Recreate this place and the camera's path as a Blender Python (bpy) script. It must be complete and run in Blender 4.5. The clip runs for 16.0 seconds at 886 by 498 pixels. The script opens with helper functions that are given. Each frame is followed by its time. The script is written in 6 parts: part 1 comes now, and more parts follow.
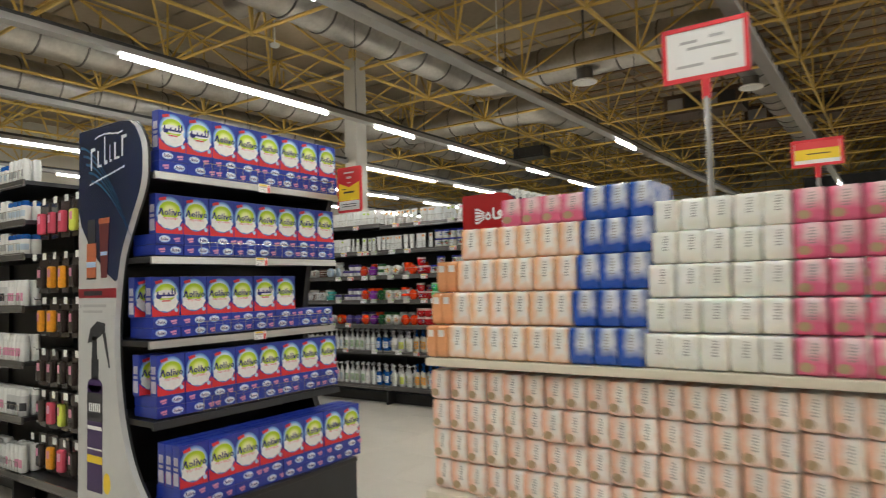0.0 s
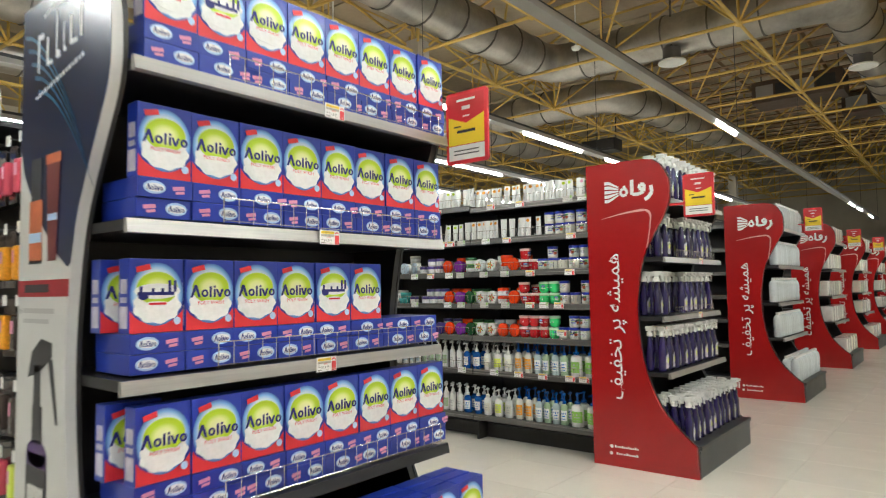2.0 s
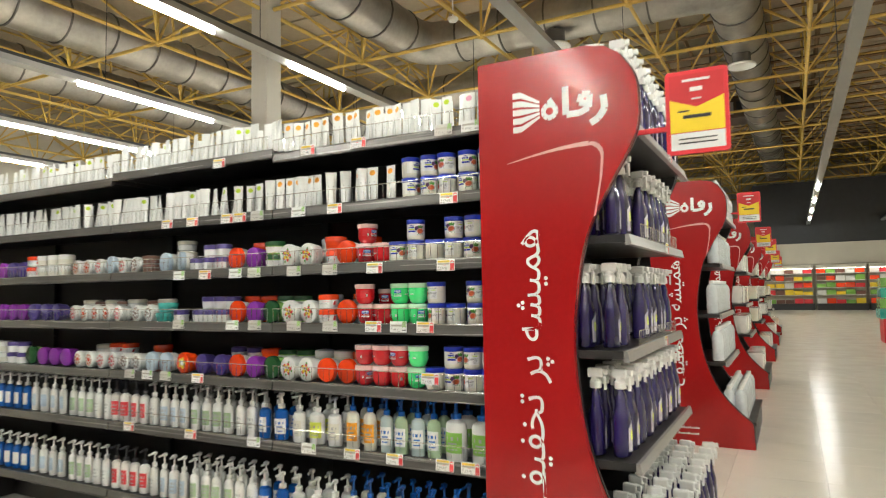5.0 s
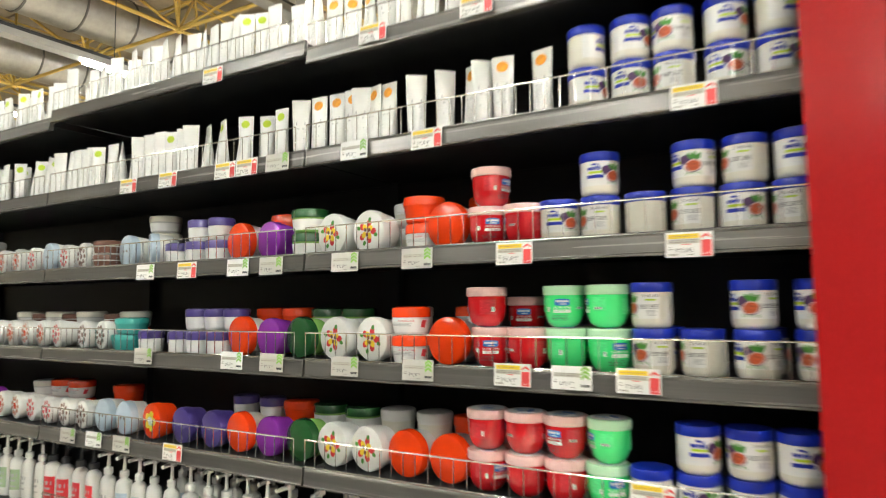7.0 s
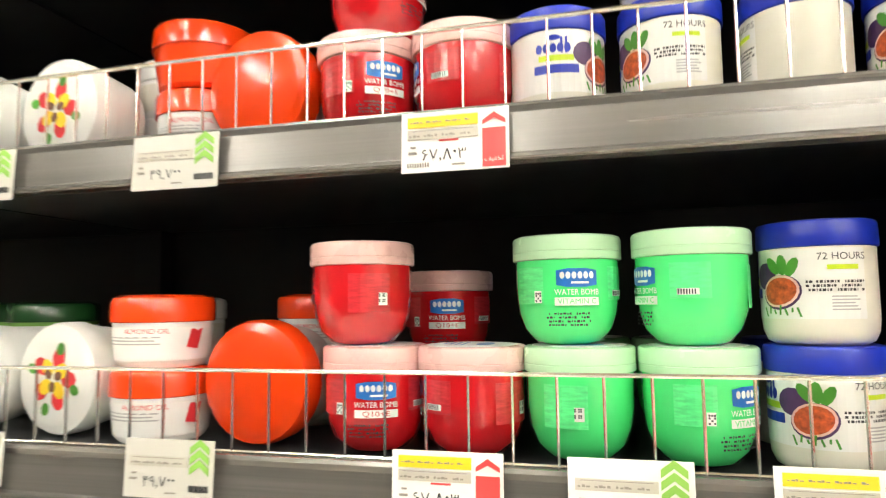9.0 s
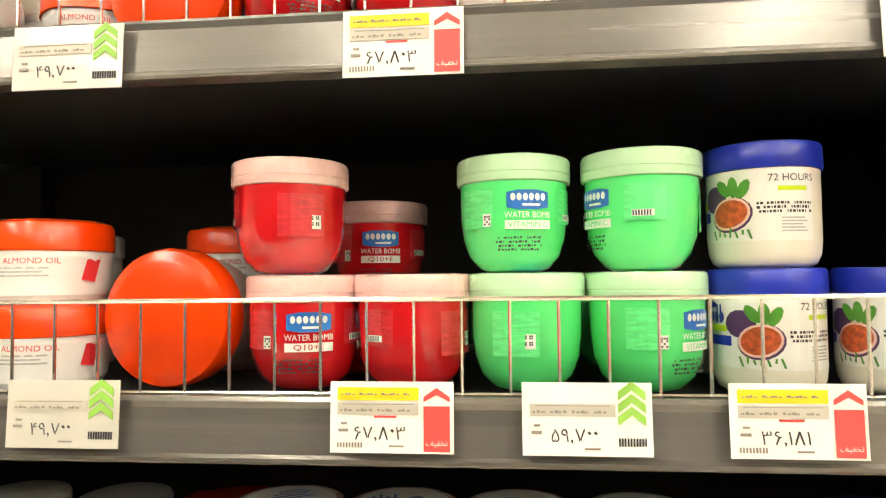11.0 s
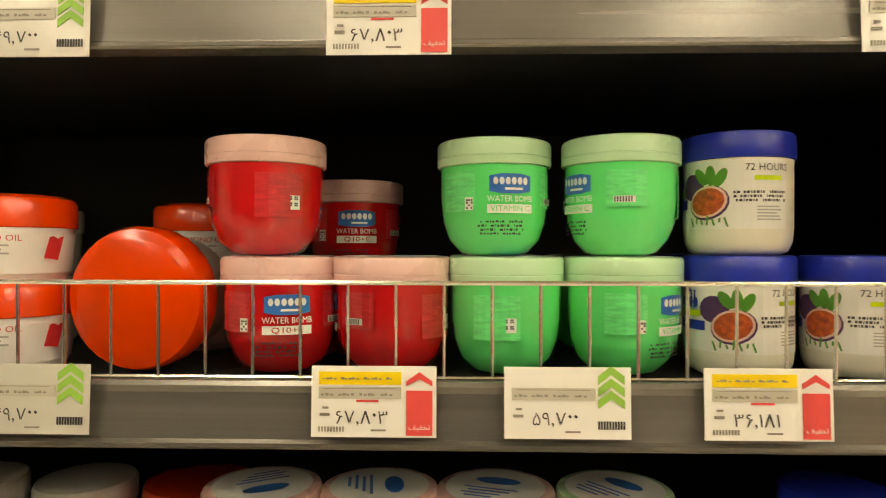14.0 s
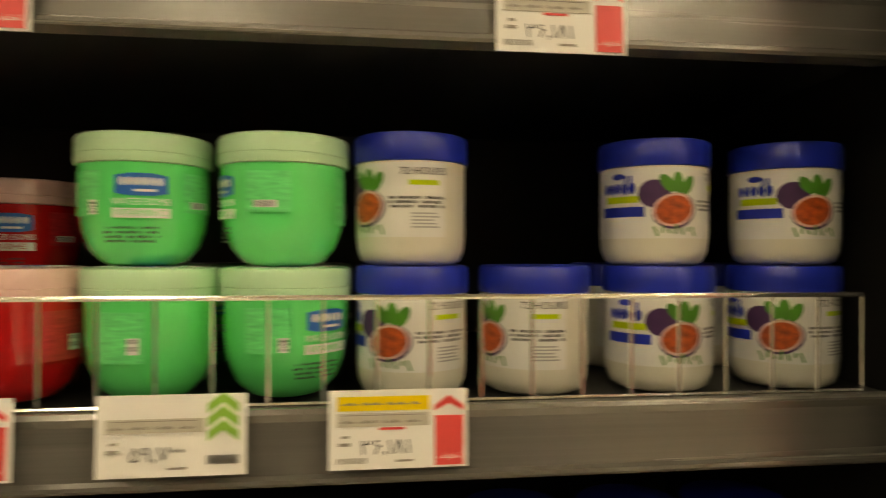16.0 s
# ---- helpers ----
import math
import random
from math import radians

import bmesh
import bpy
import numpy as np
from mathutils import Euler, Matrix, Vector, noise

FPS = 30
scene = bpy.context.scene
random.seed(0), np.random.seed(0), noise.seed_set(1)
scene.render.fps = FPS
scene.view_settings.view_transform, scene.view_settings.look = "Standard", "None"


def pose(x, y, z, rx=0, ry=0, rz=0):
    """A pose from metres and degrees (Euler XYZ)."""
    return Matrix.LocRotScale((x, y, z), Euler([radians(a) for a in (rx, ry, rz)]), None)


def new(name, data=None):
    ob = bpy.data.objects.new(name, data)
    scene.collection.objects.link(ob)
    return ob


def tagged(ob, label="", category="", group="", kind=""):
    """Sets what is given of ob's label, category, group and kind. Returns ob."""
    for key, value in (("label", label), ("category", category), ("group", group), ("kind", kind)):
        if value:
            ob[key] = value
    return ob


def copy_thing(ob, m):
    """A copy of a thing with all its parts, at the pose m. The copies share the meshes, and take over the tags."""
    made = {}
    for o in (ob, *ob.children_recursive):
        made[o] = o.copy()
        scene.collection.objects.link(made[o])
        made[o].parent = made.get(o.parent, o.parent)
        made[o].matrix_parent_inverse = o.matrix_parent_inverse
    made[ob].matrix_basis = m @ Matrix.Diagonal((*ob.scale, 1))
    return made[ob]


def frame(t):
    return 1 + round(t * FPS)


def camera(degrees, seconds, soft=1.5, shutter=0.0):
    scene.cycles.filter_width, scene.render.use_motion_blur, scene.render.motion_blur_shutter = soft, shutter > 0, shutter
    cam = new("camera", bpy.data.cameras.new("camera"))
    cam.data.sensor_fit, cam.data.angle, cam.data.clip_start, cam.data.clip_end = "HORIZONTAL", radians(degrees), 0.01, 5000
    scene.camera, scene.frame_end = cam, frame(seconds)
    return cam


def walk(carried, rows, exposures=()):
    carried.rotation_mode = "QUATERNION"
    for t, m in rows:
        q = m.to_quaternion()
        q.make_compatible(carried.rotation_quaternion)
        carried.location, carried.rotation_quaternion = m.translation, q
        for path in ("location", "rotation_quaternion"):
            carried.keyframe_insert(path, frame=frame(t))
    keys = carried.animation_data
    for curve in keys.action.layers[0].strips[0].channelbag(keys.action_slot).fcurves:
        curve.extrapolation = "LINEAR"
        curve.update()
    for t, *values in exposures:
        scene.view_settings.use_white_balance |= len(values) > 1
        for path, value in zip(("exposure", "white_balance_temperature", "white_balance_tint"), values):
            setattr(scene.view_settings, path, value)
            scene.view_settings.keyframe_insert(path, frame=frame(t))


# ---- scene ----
cam = camera(68.4, 16.0, soft=1.1, shutter=0.6)
METRES, EYE, TILT, LEAN, TURN = 7.2, 1.35, 0.0, 0.0, 34.7
ROWS = [
    (0.0, 0.0, 0.0, 0.0, 0.08, 3.09, 1.5),
    (0.5, -0.0184, 0.0591, 0.002, 2.67, 3.24, 1.25),
    (1.0, -0.0351, 0.1149, -0.0032, 3.59, 3.34, 1.18),
    (1.5, -0.052, 0.1735, -0.0022, 4.34, 3.31, 1.12),
    (2.0, -0.0706, 0.2282, -0.0026, 4.51, 3.43, 0.94),
    (2.5, -0.0742, 0.2913, -0.0023, 3.93, 3.34, 0.87),
    (3.0, -0.0678, 0.3438, -0.0043, 3.15, 3.39, 0.91),
    (3.3, -0.0655, 0.3752, -0.0036, 0.9, 3.35, 0.8),
    (3.5, -0.0639, 0.3958, -0.0029, -2.12, 3.3, 0.67),
    (3.7, -0.0633, 0.4165, -0.0033, -5.9, 3.2, 0.75),
    (5.8, -0.0315, 0.6683, -0.0031, -6.5, 4.1, 0.92),
    (6.0, -0.0377, 0.6892, -0.0032, -5.64, 4.2, 0.89),
    (6.5, -0.0555, 0.7357, -0.0016, -4.76, 4.43, 0.65),
    (7.0, -0.0661, 0.7895, -0.0016, -4.3, 4.61, 0.64),
    (7.5, -0.0744, 0.8333, -0.005, -4.49, 4.61, 0.68),
    (8.0, -0.0792, 0.8708, -0.0041, -8.16, 5.32, 0.28),
    (8.5, -0.0629, 0.9053, -0.0046, -15.38, 5.19, 0.56),
    (9.0, -0.0551, 0.9209, -0.0049, -20.29, 4.75, 0.79),
    (9.5, -0.056, 0.9284, -0.0066, -23.69, 4.79, 0.58),
    (10.0, -0.0566, 0.9287, -0.0088, -26.15, 3.97, 0.64),
    (12.5, -0.0591, 0.9291, -0.0108, -31.36, 0.81, 0.17),
    (13.0, -0.0596, 0.9291, -0.0103, -31.89, 0.27, 0.07),
    (13.5, -0.0593, 0.9288, -0.0097, -32.51, -0.03, -0.01),
    (14.0, -0.0594, 0.9306, -0.0091, -33.17, -0.11, -0.1),
    (14.5, -0.0616, 0.9338, -0.0091, -34.31, 0.04, -0.18),
    (15.0, -0.0608, 0.9327, -0.009, -37.08, 0.11, -0.27),
    (15.5, -0.0486, 0.927, -0.0079, -40.1, -0.05, -0.18),
    (16.0, -0.0347, 0.9203, -0.0084, -41.66, 0.17, -0.15),
]
walk(cam, [(t, pose(0, 0, EYE, TILT, LEAN, TURN) @ pose(METRES * x, METRES * y, METRES * z, 90 + pitch, roll, yaw)) for t, x, y, z, yaw, pitch, roll in ROWS],
     [(0.0, -0.15, 5750, 8), (0.5, -0.1, 5700, 8), (1.0, 0.25, 5600, 6), (1.5, 0.3, 5600, 5), (3.5, 0.6, 5800, 6), (6.0, 0.75, 5900, 5), (6.5, 0.9, 5900, 5), (7.5, 0.88, 5900, 5), (8.5, 1.3, 6000, 7), (9.0, 1.5, 6200, 8), (10.0, 1.95, 6000, 9), (12.5, 0.6, 8600, 6), (15.0, 0.6, 8600, 6), (16.0, 0.15, 9300, 6)])

# ---- world: a closed hall, only a trace of ambient light ----
world = bpy.data.worlds.new("world")
scene.world = world
world.use_nodes = True
world.node_tree.nodes["Background"].inputs[0].default_value = (0.9, 0.85, 0.75, 1)
world.node_tree.nodes["Background"].inputs[1].default_value = 0.02

TUBE_LIGHT = 85.0


# ---- materials ----
def mat(name, color, rough=0.5, metal=0.0, vary=0.12, scale=6.0, bump=0.0, fine=60.0, coat=0.0, rand=0.0, emit=0.0, trans=0.0, streak=None):
    m = bpy.data.materials.new(name)
    m.use_nodes = True
    nt = m.node_tree
    b = nt.nodes["Principled BSDF"]
    b.inputs["Roughness"].default_value = rough
    b.inputs["Metallic"].default_value = metal
    b.inputs["Coat Weight"].default_value = coat
    b.inputs["Coat Roughness"].default_value = 0.12
    b.inputs["Transmission Weight"].default_value = trans
    col = (*color, 1)
    tc = nt.nodes.new("ShaderNodeTexCoord")
    mp = nt.nodes.new("ShaderNodeMapping")
    nt.links.new(tc.outputs["Object"], mp.inputs["Vector"])
    if streak:
        mp.inputs["Scale"].default_value = streak
    n1 = nt.nodes.new("ShaderNodeTexNoise")
    n1.inputs["Scale"].default_value = scale
    n1.inputs["Detail"].default_value = 4
    n2 = nt.nodes.new("ShaderNodeTexNoise")
    n2.inputs["Scale"].default_value = fine
    n2.inputs["Detail"].default_value = 3
    for n in (n1, n2):
        nt.links.new(mp.outputs[0], n.inputs["Vector"])
    add = nt.nodes.new("ShaderNodeMath")
    add.operation = "MULTIPLY_ADD"
    nt.links.new(n2.outputs["Fac"], add.inputs[0])
    add.inputs[1].default_value = 0.35
    nt.links.new(n1.outputs["Fac"], add.inputs[2])
    rng = nt.nodes.new("ShaderNodeMapRange")
    rng.inputs["From Min"].default_value, rng.inputs["From Max"].default_value = 0.35, 1.0
    rng.inputs["To Min"].default_value, rng.inputs["To Max"].default_value = 1 - vary, 1 + vary
    nt.links.new(add.outputs[0], rng.inputs["Value"])
    last = rng.outputs[0]
    if rand:
        oi = nt.nodes.new("ShaderNodeObjectInfo")
        r2 = nt.nodes.new("ShaderNodeMapRange")
        r2.inputs["To Min"].default_value, r2.inputs["To Max"].default_value = 1 - rand, 1 + rand
        nt.links.new(oi.outputs["Random"], r2.inputs["Value"])
        mu = nt.nodes.new("ShaderNodeMath")
        mu.operation = "MULTIPLY"
        nt.links.new(last, mu.inputs[0])
        nt.links.new(r2.outputs[0], mu.inputs[1])
        last = mu.outputs[0]
    hsv = nt.nodes.new("ShaderNodeHueSaturation")
    hsv.inputs["Color"].default_value = col
    nt.links.new(last, hsv.inputs["Value"])
    nt.links.new(hsv.outputs[0], b.inputs["Base Color"])
    rr = nt.nodes.new("ShaderNodeMapRange")
    rr.inputs["To Min"].default_value, rr.inputs["To Max"].default_value = max(0.02, rough * 0.8), min(1, rough * 1.2)
    nt.links.new(n1.outputs["Fac"], rr.inputs["Value"])
    nt.links.new(rr.outputs[0], b.inputs["Roughness"])
    if bump:
        bp = nt.nodes.new("ShaderNodeBump")
        bp.inputs["Strength"].default_value = bump
        bp.inputs["Distance"].default_value = 0.01
        nt.links.new(add.outputs[0], bp.inputs["Height"])
        nt.links.new(bp.outputs[0], b.inputs["Normal"])
    if emit:
        b.inputs["Emission Color"].default_value = col
        b.inputs["Emission Strength"].default_value = emit
    return m


FLOOR = mat("floor_tile", (0.76, 0.71, 0.61), 0.2, vary=0.05, scale=2.5, fine=40, rand=0.03)
GROUT = mat("grout", (0.36, 0.33, 0.28), 0.8)
WALLP = mat("wall_paint", (0.62, 0.58, 0.48), 0.7, scale=0.6)
ROOF = mat("roof_sheet", (0.37, 0.305, 0.215), 0.6, scale=0.25, vary=0.25, fine=5)
YELLOW = mat("yellow_steel", (0.6, 0.41, 0.09), 0.45, scale=3, vary=0.2)
DUCT = mat("galvanised", (0.42, 0.4, 0.37), 0.36, 0.9, scale=1.2, vary=0.3, fine=9, bump=0.12)
DUCTDARK = mat("duct_band", (0.16, 0.15, 0.14), 0.5, 0.7)
TRUNK = mat("trunking", (0.33, 0.32, 0.3), 0.4, 0.4, scale=2)
TUBE = mat("tube_glow", (1.0, 0.93, 0.8), 0.4, emit=TUBE_LIGHT)
COLUMN = mat("column_paint", (0.5, 0.47, 0.41), 0.6, scale=1.0)
BLACK = mat("black_steel", (0.02, 0.019, 0.019), 0.4, scale=5)
CHAR = mat("charcoal_steel", (0.035, 0.036, 0.038), 0.38, 0.3, scale=5)
# One aluminium, two tones: bay rails darkened in colour to offset lamp glare.
RAIL_DIMMED = mat("aluminium_rail_dimmed", (0.185, 0.177, 0.164), 0.26, 0.5, scale=3, fine=30, vary=0.22, streak=(0.25, 14, 22))
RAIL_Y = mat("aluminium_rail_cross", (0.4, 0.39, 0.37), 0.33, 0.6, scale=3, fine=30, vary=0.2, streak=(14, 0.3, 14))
WIRE = mat("chrome_wire", (0.75, 0.74, 0.7), 0.22, 0.9)
RED = mat("red_panel", (0.35, 0.0095, 0.01), 0.24, coat=0.4, scale=2, vary=0.1)
WHITE = mat("white_print", (0.82, 0.82, 0.8), 0.45, vary=0.04)
GREYP = mat("grey_print", (0.42, 0.42, 0.42), 0.55)
LGREY = mat("light_grey_panel", (0.55, 0.55, 0.54), 0.4, vary=0.05)
INK = mat("dark_ink", (0.03, 0.03, 0.035), 0.5)
YEL = mat("yellow_print", (0.85, 0.62, 0.02), 0.45, vary=0.05)
REDP = mat("red_print", (0.65, 0.03, 0.04), 0.42, vary=0.06)
GRNP = mat("green_print", (0.25, 0.5, 0.08), 0.5, vary=0.06)
PBLUE = mat("carton_blue", (0.017, 0.038, 0.33), 0.32, coat=0.3, vary=0.12, scale=20, rand=0.1)
SKY = mat("carton_sky", (0.45, 0.62, 0.85), 0.35, coat=0.2, vary=0.15, scale=30)
LIME = mat("lime_print", (0.5, 0.66, 0.012), 0.34, vary=0.1, scale=14)
LEMON = mat("lemon_print", (0.72, 0.8, 0.1), 0.34, vary=0.08, scale=14)
SPECK = mat("speckled_white", (0.8, 0.81, 0.8), 0.35, vary=0.1, scale=70, fine=160)
NAVY = mat("navy_ink", (0.015, 0.018, 0.17), 0.4)
PBOT = mat("purple_bottle", (0.014, 0.008, 0.068), 0.13, coat=0.5, vary=0.15, scale=12, rand=0.25)
LILAC = mat("lilac_label", (0.5, 0.47, 0.55), 0.35, vary=0.3, scale=28)
WPLAST = mat("white_plastic", (0.78, 0.78, 0.75), 0.3, coat=0.2, vary=0.05, rand=0.04)
CREAM = mat("cream_plastic", (0.72, 0.7, 0.6), 0.32, coat=0.2, vary=0.06, rand=0.06)
REDJ = mat("red_jar", (0.58, 0.008, 0.014), 0.24, coat=1.0, vary=0.03, scale=16, rand=0.08)
PINKLID = mat("pink_lid", (0.78, 0.5, 0.47), 0.28, vary=0.03, scale=30, rand=0.05, coat=0.3)
GREENJ = mat("green_jar", (0.09, 0.8, 0.22), 0.24, coat=1.0, vary=0.03, scale=14, rand=0.05)
GREENLID = mat("pale_green_lid", (0.5, 0.78, 0.5), 0.26, vary=0.03, scale=30, coat=0.3)
BLUELID = mat("blue_lid", (0.008, 0.025, 0.38), 0.36, coat=0.1, vary=0.08, scale=20, rand=0.08)
ORANGEL = mat("orange_lid", (0.86, 0.058, 0.004), 0.22, coat=0.4, vary=0.06, scale=16, rand=0.08)
PURPLEL = mat("purple_lid", (0.24, 0.03, 0.36), 0.25, coat=0.4, vary=0.06)
DGREENL = mat("dark_green_lid", (0.02, 0.09, 0.025), 0.25, coat=0.4, vary=0.1)
INDIGOL = mat("indigo_lid", (0.075, 0.05, 0.24), 0.28, coat=0.3, vary=0.08)
PALEBL = mat("pale_blue_lid", (0.5, 0.6, 0.7), 0.3, coat=0.3, vary=0.08)
TEALL = mat("teal_plastic", (0.06, 0.4, 0.36), 0.28, coat=0.3, vary=0.06)
BROWNP = mat("brown_print", (0.16, 0.07, 0.045), 0.4, vary=0.2, scale=60)
LGREENJ = mat("light_green_jar", (0.26, 0.5, 0.12), 0.25, coat=0.4, vary=0.1, scale=20)
FIG = mat("fig_flesh", (0.46, 0.08, 0.02), 0.4, vary=0.7, scale=260, fine=600)
for glossy in (REDJ, GREENJ, ORANGEL, BLUELID, CREAM):
    glossy.node_tree.nodes["Principled BSDF"].inputs["Coat Roughness"].default_value = 0.16
FIGD = mat("fig_skin", (0.07, 0.025, 0.1), 0.4, vary=0.2, scale=60)
LEAF = mat("leaf_print", (0.07, 0.27, 0.03), 0.4, vary=0.2, scale=60)
COMBLUE = mat("blue_badge", (0.02, 0.16, 0.55), 0.3)
BLUEPL = mat("blue_plastic", (0.012, 0.1, 0.4), 0.25, coat=0.4, vary=0.08)
CLEARG = mat("greenish_gel", (0.42, 0.55, 0.34), 0.15, coat=0.6, vary=0.1, scale=14)
CLEARB = mat("pale_gel", (0.5, 0.6, 0.6), 0.15, coat=0.6, vary=0.1, scale=14)


def radial_mat(name, stops, centre, reach, rough=0.34, coat=0.2):
    """Print that fades from its centre outwards; centre (x, z) and reach (x, z) in metres, stops of (distance, colour)."""
    m = mat(name, stops[0][1], rough, coat=coat, vary=0.06, scale=20)
    nt = m.node_tree
    b = nt.nodes["Principled BSDF"]
    tc = nt.nodes.new("ShaderNodeTexCoord")
    mp = nt.nodes.new("ShaderNodeMapping")
    mp.vector_type = "POINT"
    mp.inputs["Scale"].default_value = (1 / reach[0], 0, 1 / reach[1])
    mp.inputs["Location"].default_value = (-centre[0] / reach[0], 0, -centre[1] / reach[1])
    nt.links.new(tc.outputs["Object"], mp.inputs["Vector"])
    ln = nt.nodes.new("ShaderNodeVectorMath")
    ln.operation = "LENGTH"
    nt.links.new(mp.outputs[0], ln.inputs[0])
    ramp = nt.nodes.new("ShaderNodeValToRGB")
    nt.links.new(ln.outputs["Value"], ramp.inputs[0])
    el = ramp.color_ramp.elements
    while len(el) < len(stops):
        el.new(0.5)
    for e, (d, c) in zip(el, stops):
        e.position, e.color = d, (*c, 1)
    nt.links.new(ramp.outputs[0], b.inputs["Base Color"])
    return m


def wrap_mat(name, edge, mid, reach, foot, gloss=0.2):
    """Printed shrink wrap: a pale middle, tinted sides and foot with a wavy border, crinkled film on top."""
    m = mat(name, mid, gloss, coat=0.6, vary=0.1, scale=16, fine=80, bump=0.5, rand=0.06)
    nt = m.node_tree
    b = nt.nodes["Principled BSDF"]
    hsv = b.inputs["Base Color"].links[0].from_node
    tc = nt.nodes.new("ShaderNodeTexCoord")
    sep = nt.nodes.new("ShaderNodeSeparateXYZ")
    nt.links.new(tc.outputs["Object"], sep.inputs[0])
    nz = nt.nodes.new("ShaderNodeTexNoise")
    nz.inputs["Scale"].default_value = 22
    nt.links.new(tc.outputs["Object"], nz.inputs["Vector"])

    def math_node(op, a, c):
        n = nt.nodes.new("ShaderNodeMath")
        n.operation = op
        for i, v in enumerate((a, c)):
            if v is None:
                continue
            if isinstance(v, (int, float)):
                n.inputs[i].default_value = v
            else:
                nt.links.new(v, n.inputs[i])
        return n.outputs[0]
    side = math_node("MULTIPLY", math_node("ADD", sep.outputs[0], -0.004), -1.0)
    low = math_node("MULTIPLY", math_node("SUBTRACT", foot, sep.outputs[2]), 0.9)
    d = math_node("MAXIMUM", math_node("SUBTRACT", side, reach), low)
    d = math_node("MAXIMUM", d, math_node("SUBTRACT", sep.outputs[0], 0.036))
    d = math_node("ADD", d, math_node("MULTIPLY", math_node("SUBTRACT", nz.outputs["Fac"], 0.5), 0.045))
    r = nt.nodes.new("ShaderNodeMapRange")
    r.inputs["From Min"].default_value, r.inputs["From Max"].default_value = -0.014, 0.016
    nt.links.new(d, r.inputs["Value"])
    mix = nt.nodes.new("ShaderNodeMix")
    mix.data_type = "RGBA"
    nt.links.new(r.outputs[0], mix.inputs[0])
    nt.links.new(hsv.outputs[0], mix.inputs[6])
    mix.inputs[7].default_value = (*edge, 1)
    nt.links.new(mix.outputs[2], b.inputs["Base Color"])
    b.inputs["Subsurface Weight"].default_value = 0.25
    b.inputs["Subsurface Radius"].default_value = (0.02, 0.014, 0.01)
    return m


PEACH = wrap_mat("peach_wrap", (0.88, 0.52, 0.29), (0.89, 0.86, 0.82), 0.017, 0.02)
PEACHL = wrap_mat("pale_peach_wrap", (0.87, 0.52, 0.37), (0.88, 0.83, 0.78), 0.012, 0.012)
WRAPW = mat("white_wrap", (0.82, 0.8, 0.76), 0.2, coat=0.6, vary=0.1, scale=16, fine=80, bump=0.5, rand=0.05)
WRAPC = wrap_mat("ivory_wrap", (0.82, 0.79, 0.69), (0.88, 0.87, 0.83), 0.036, 0.03)
WRAPB = wrap_mat("blue_wrap", (0.012, 0.075, 0.43), (0.74, 0.77, 0.82), 0.012, 0.044)
WRAPP = wrap_mat("pink_wrap", (0.74, 0.16, 0.28), (0.82, 0.62, 0.64), 0.018, 0.05)
TABLE = mat("cream_board", (0.68, 0.62, 0.5), 0.5, vary=0.12)
BANNERB = mat("night_blue_print", (0.012, 0.022, 0.07), 0.25, coat=0.4, vary=0.3, scale=2.2)
TEALS = mat("teal_streak", (0.014, 0.085, 0.15), 0.3, vary=0.5, scale=5)
SKIN_OR = mat("amber_print", (0.5, 0.14, 0.06), 0.4, vary=0.2, scale=30)
PINKP = mat("pink_plastic", (0.72, 0.1, 0.16), 0.25, coat=0.3)
SMOKE = mat("smoky_plastic", (0.06, 0.045, 0.04), 0.2, coat=0.4)
COOLW = mat("cool_glow", (1.0, 0.9, 0.72), 0.4, emit=4.0)


# ---- mesh helpers ----
def part(name, bm, material, parent=None, label="", smooth=False):
    me = bpy.data.meshes.new(name)
    bm.to_mesh(me)
    bm.free()
    me.materials.append(material)
    if smooth:
        for p in me.polygons:
            p.use_smooth = True
        me.set_sharp_from_angle(angle=radians(38))
    ob = new(name, me)
    if parent:
        ob.parent = parent
    if label:
        ob["label"] = label
    return ob


def stuff(ob):
    """Print too fine to pick apart."""
    ob["kind"] = "stuff"
    return ob


def root(name, label, category, group="", kind=""):
    return tagged(new(name), label, category, group, kind)


def box(bm, lo, hi, bevel=0.0):
    r = bmesh.ops.create_cube(bm, size=1)
    c = [(a + b) / 2 for a, b in zip(lo, hi)]
    s = [b - a for a, b in zip(lo, hi)]
    for v in r["verts"]:
        v.co = Vector([v.co[i] * s[i] + c[i] for i in range(3)])
    if bevel:
        es = list({e for v in r["verts"] for e in v.link_edges})
        bmesh.ops.bevel(bm, geom=es, offset=bevel, segments=2, affect="EDGES", profile=0.6)
    return bm


def boxed(lo, hi, bevel=0.0):
    return box(bmesh.new(), lo, hi, bevel)


def rod(bm, a, b, r, seg=6):
    a, b = Vector(a), Vector(b)
    q = (b - a).to_track_quat("Z", "Y")
    ring = [[], []]
    for k, p in enumerate((a, b)):
        for i in range(seg):
            t = 2 * math.pi * i / seg
            ring[k].append(bm.verts.new(p + q @ Vector((r * math.cos(t), r * math.sin(t), 0))))
    for i in range(seg):
        j = (i + 1) % seg
        bm.faces.new((ring[0][i], ring[0][j], ring[1][j], ring[1][i]))
    bm.faces.new(ring[0][::-1])
    bm.faces.new(ring[1])
    return bm


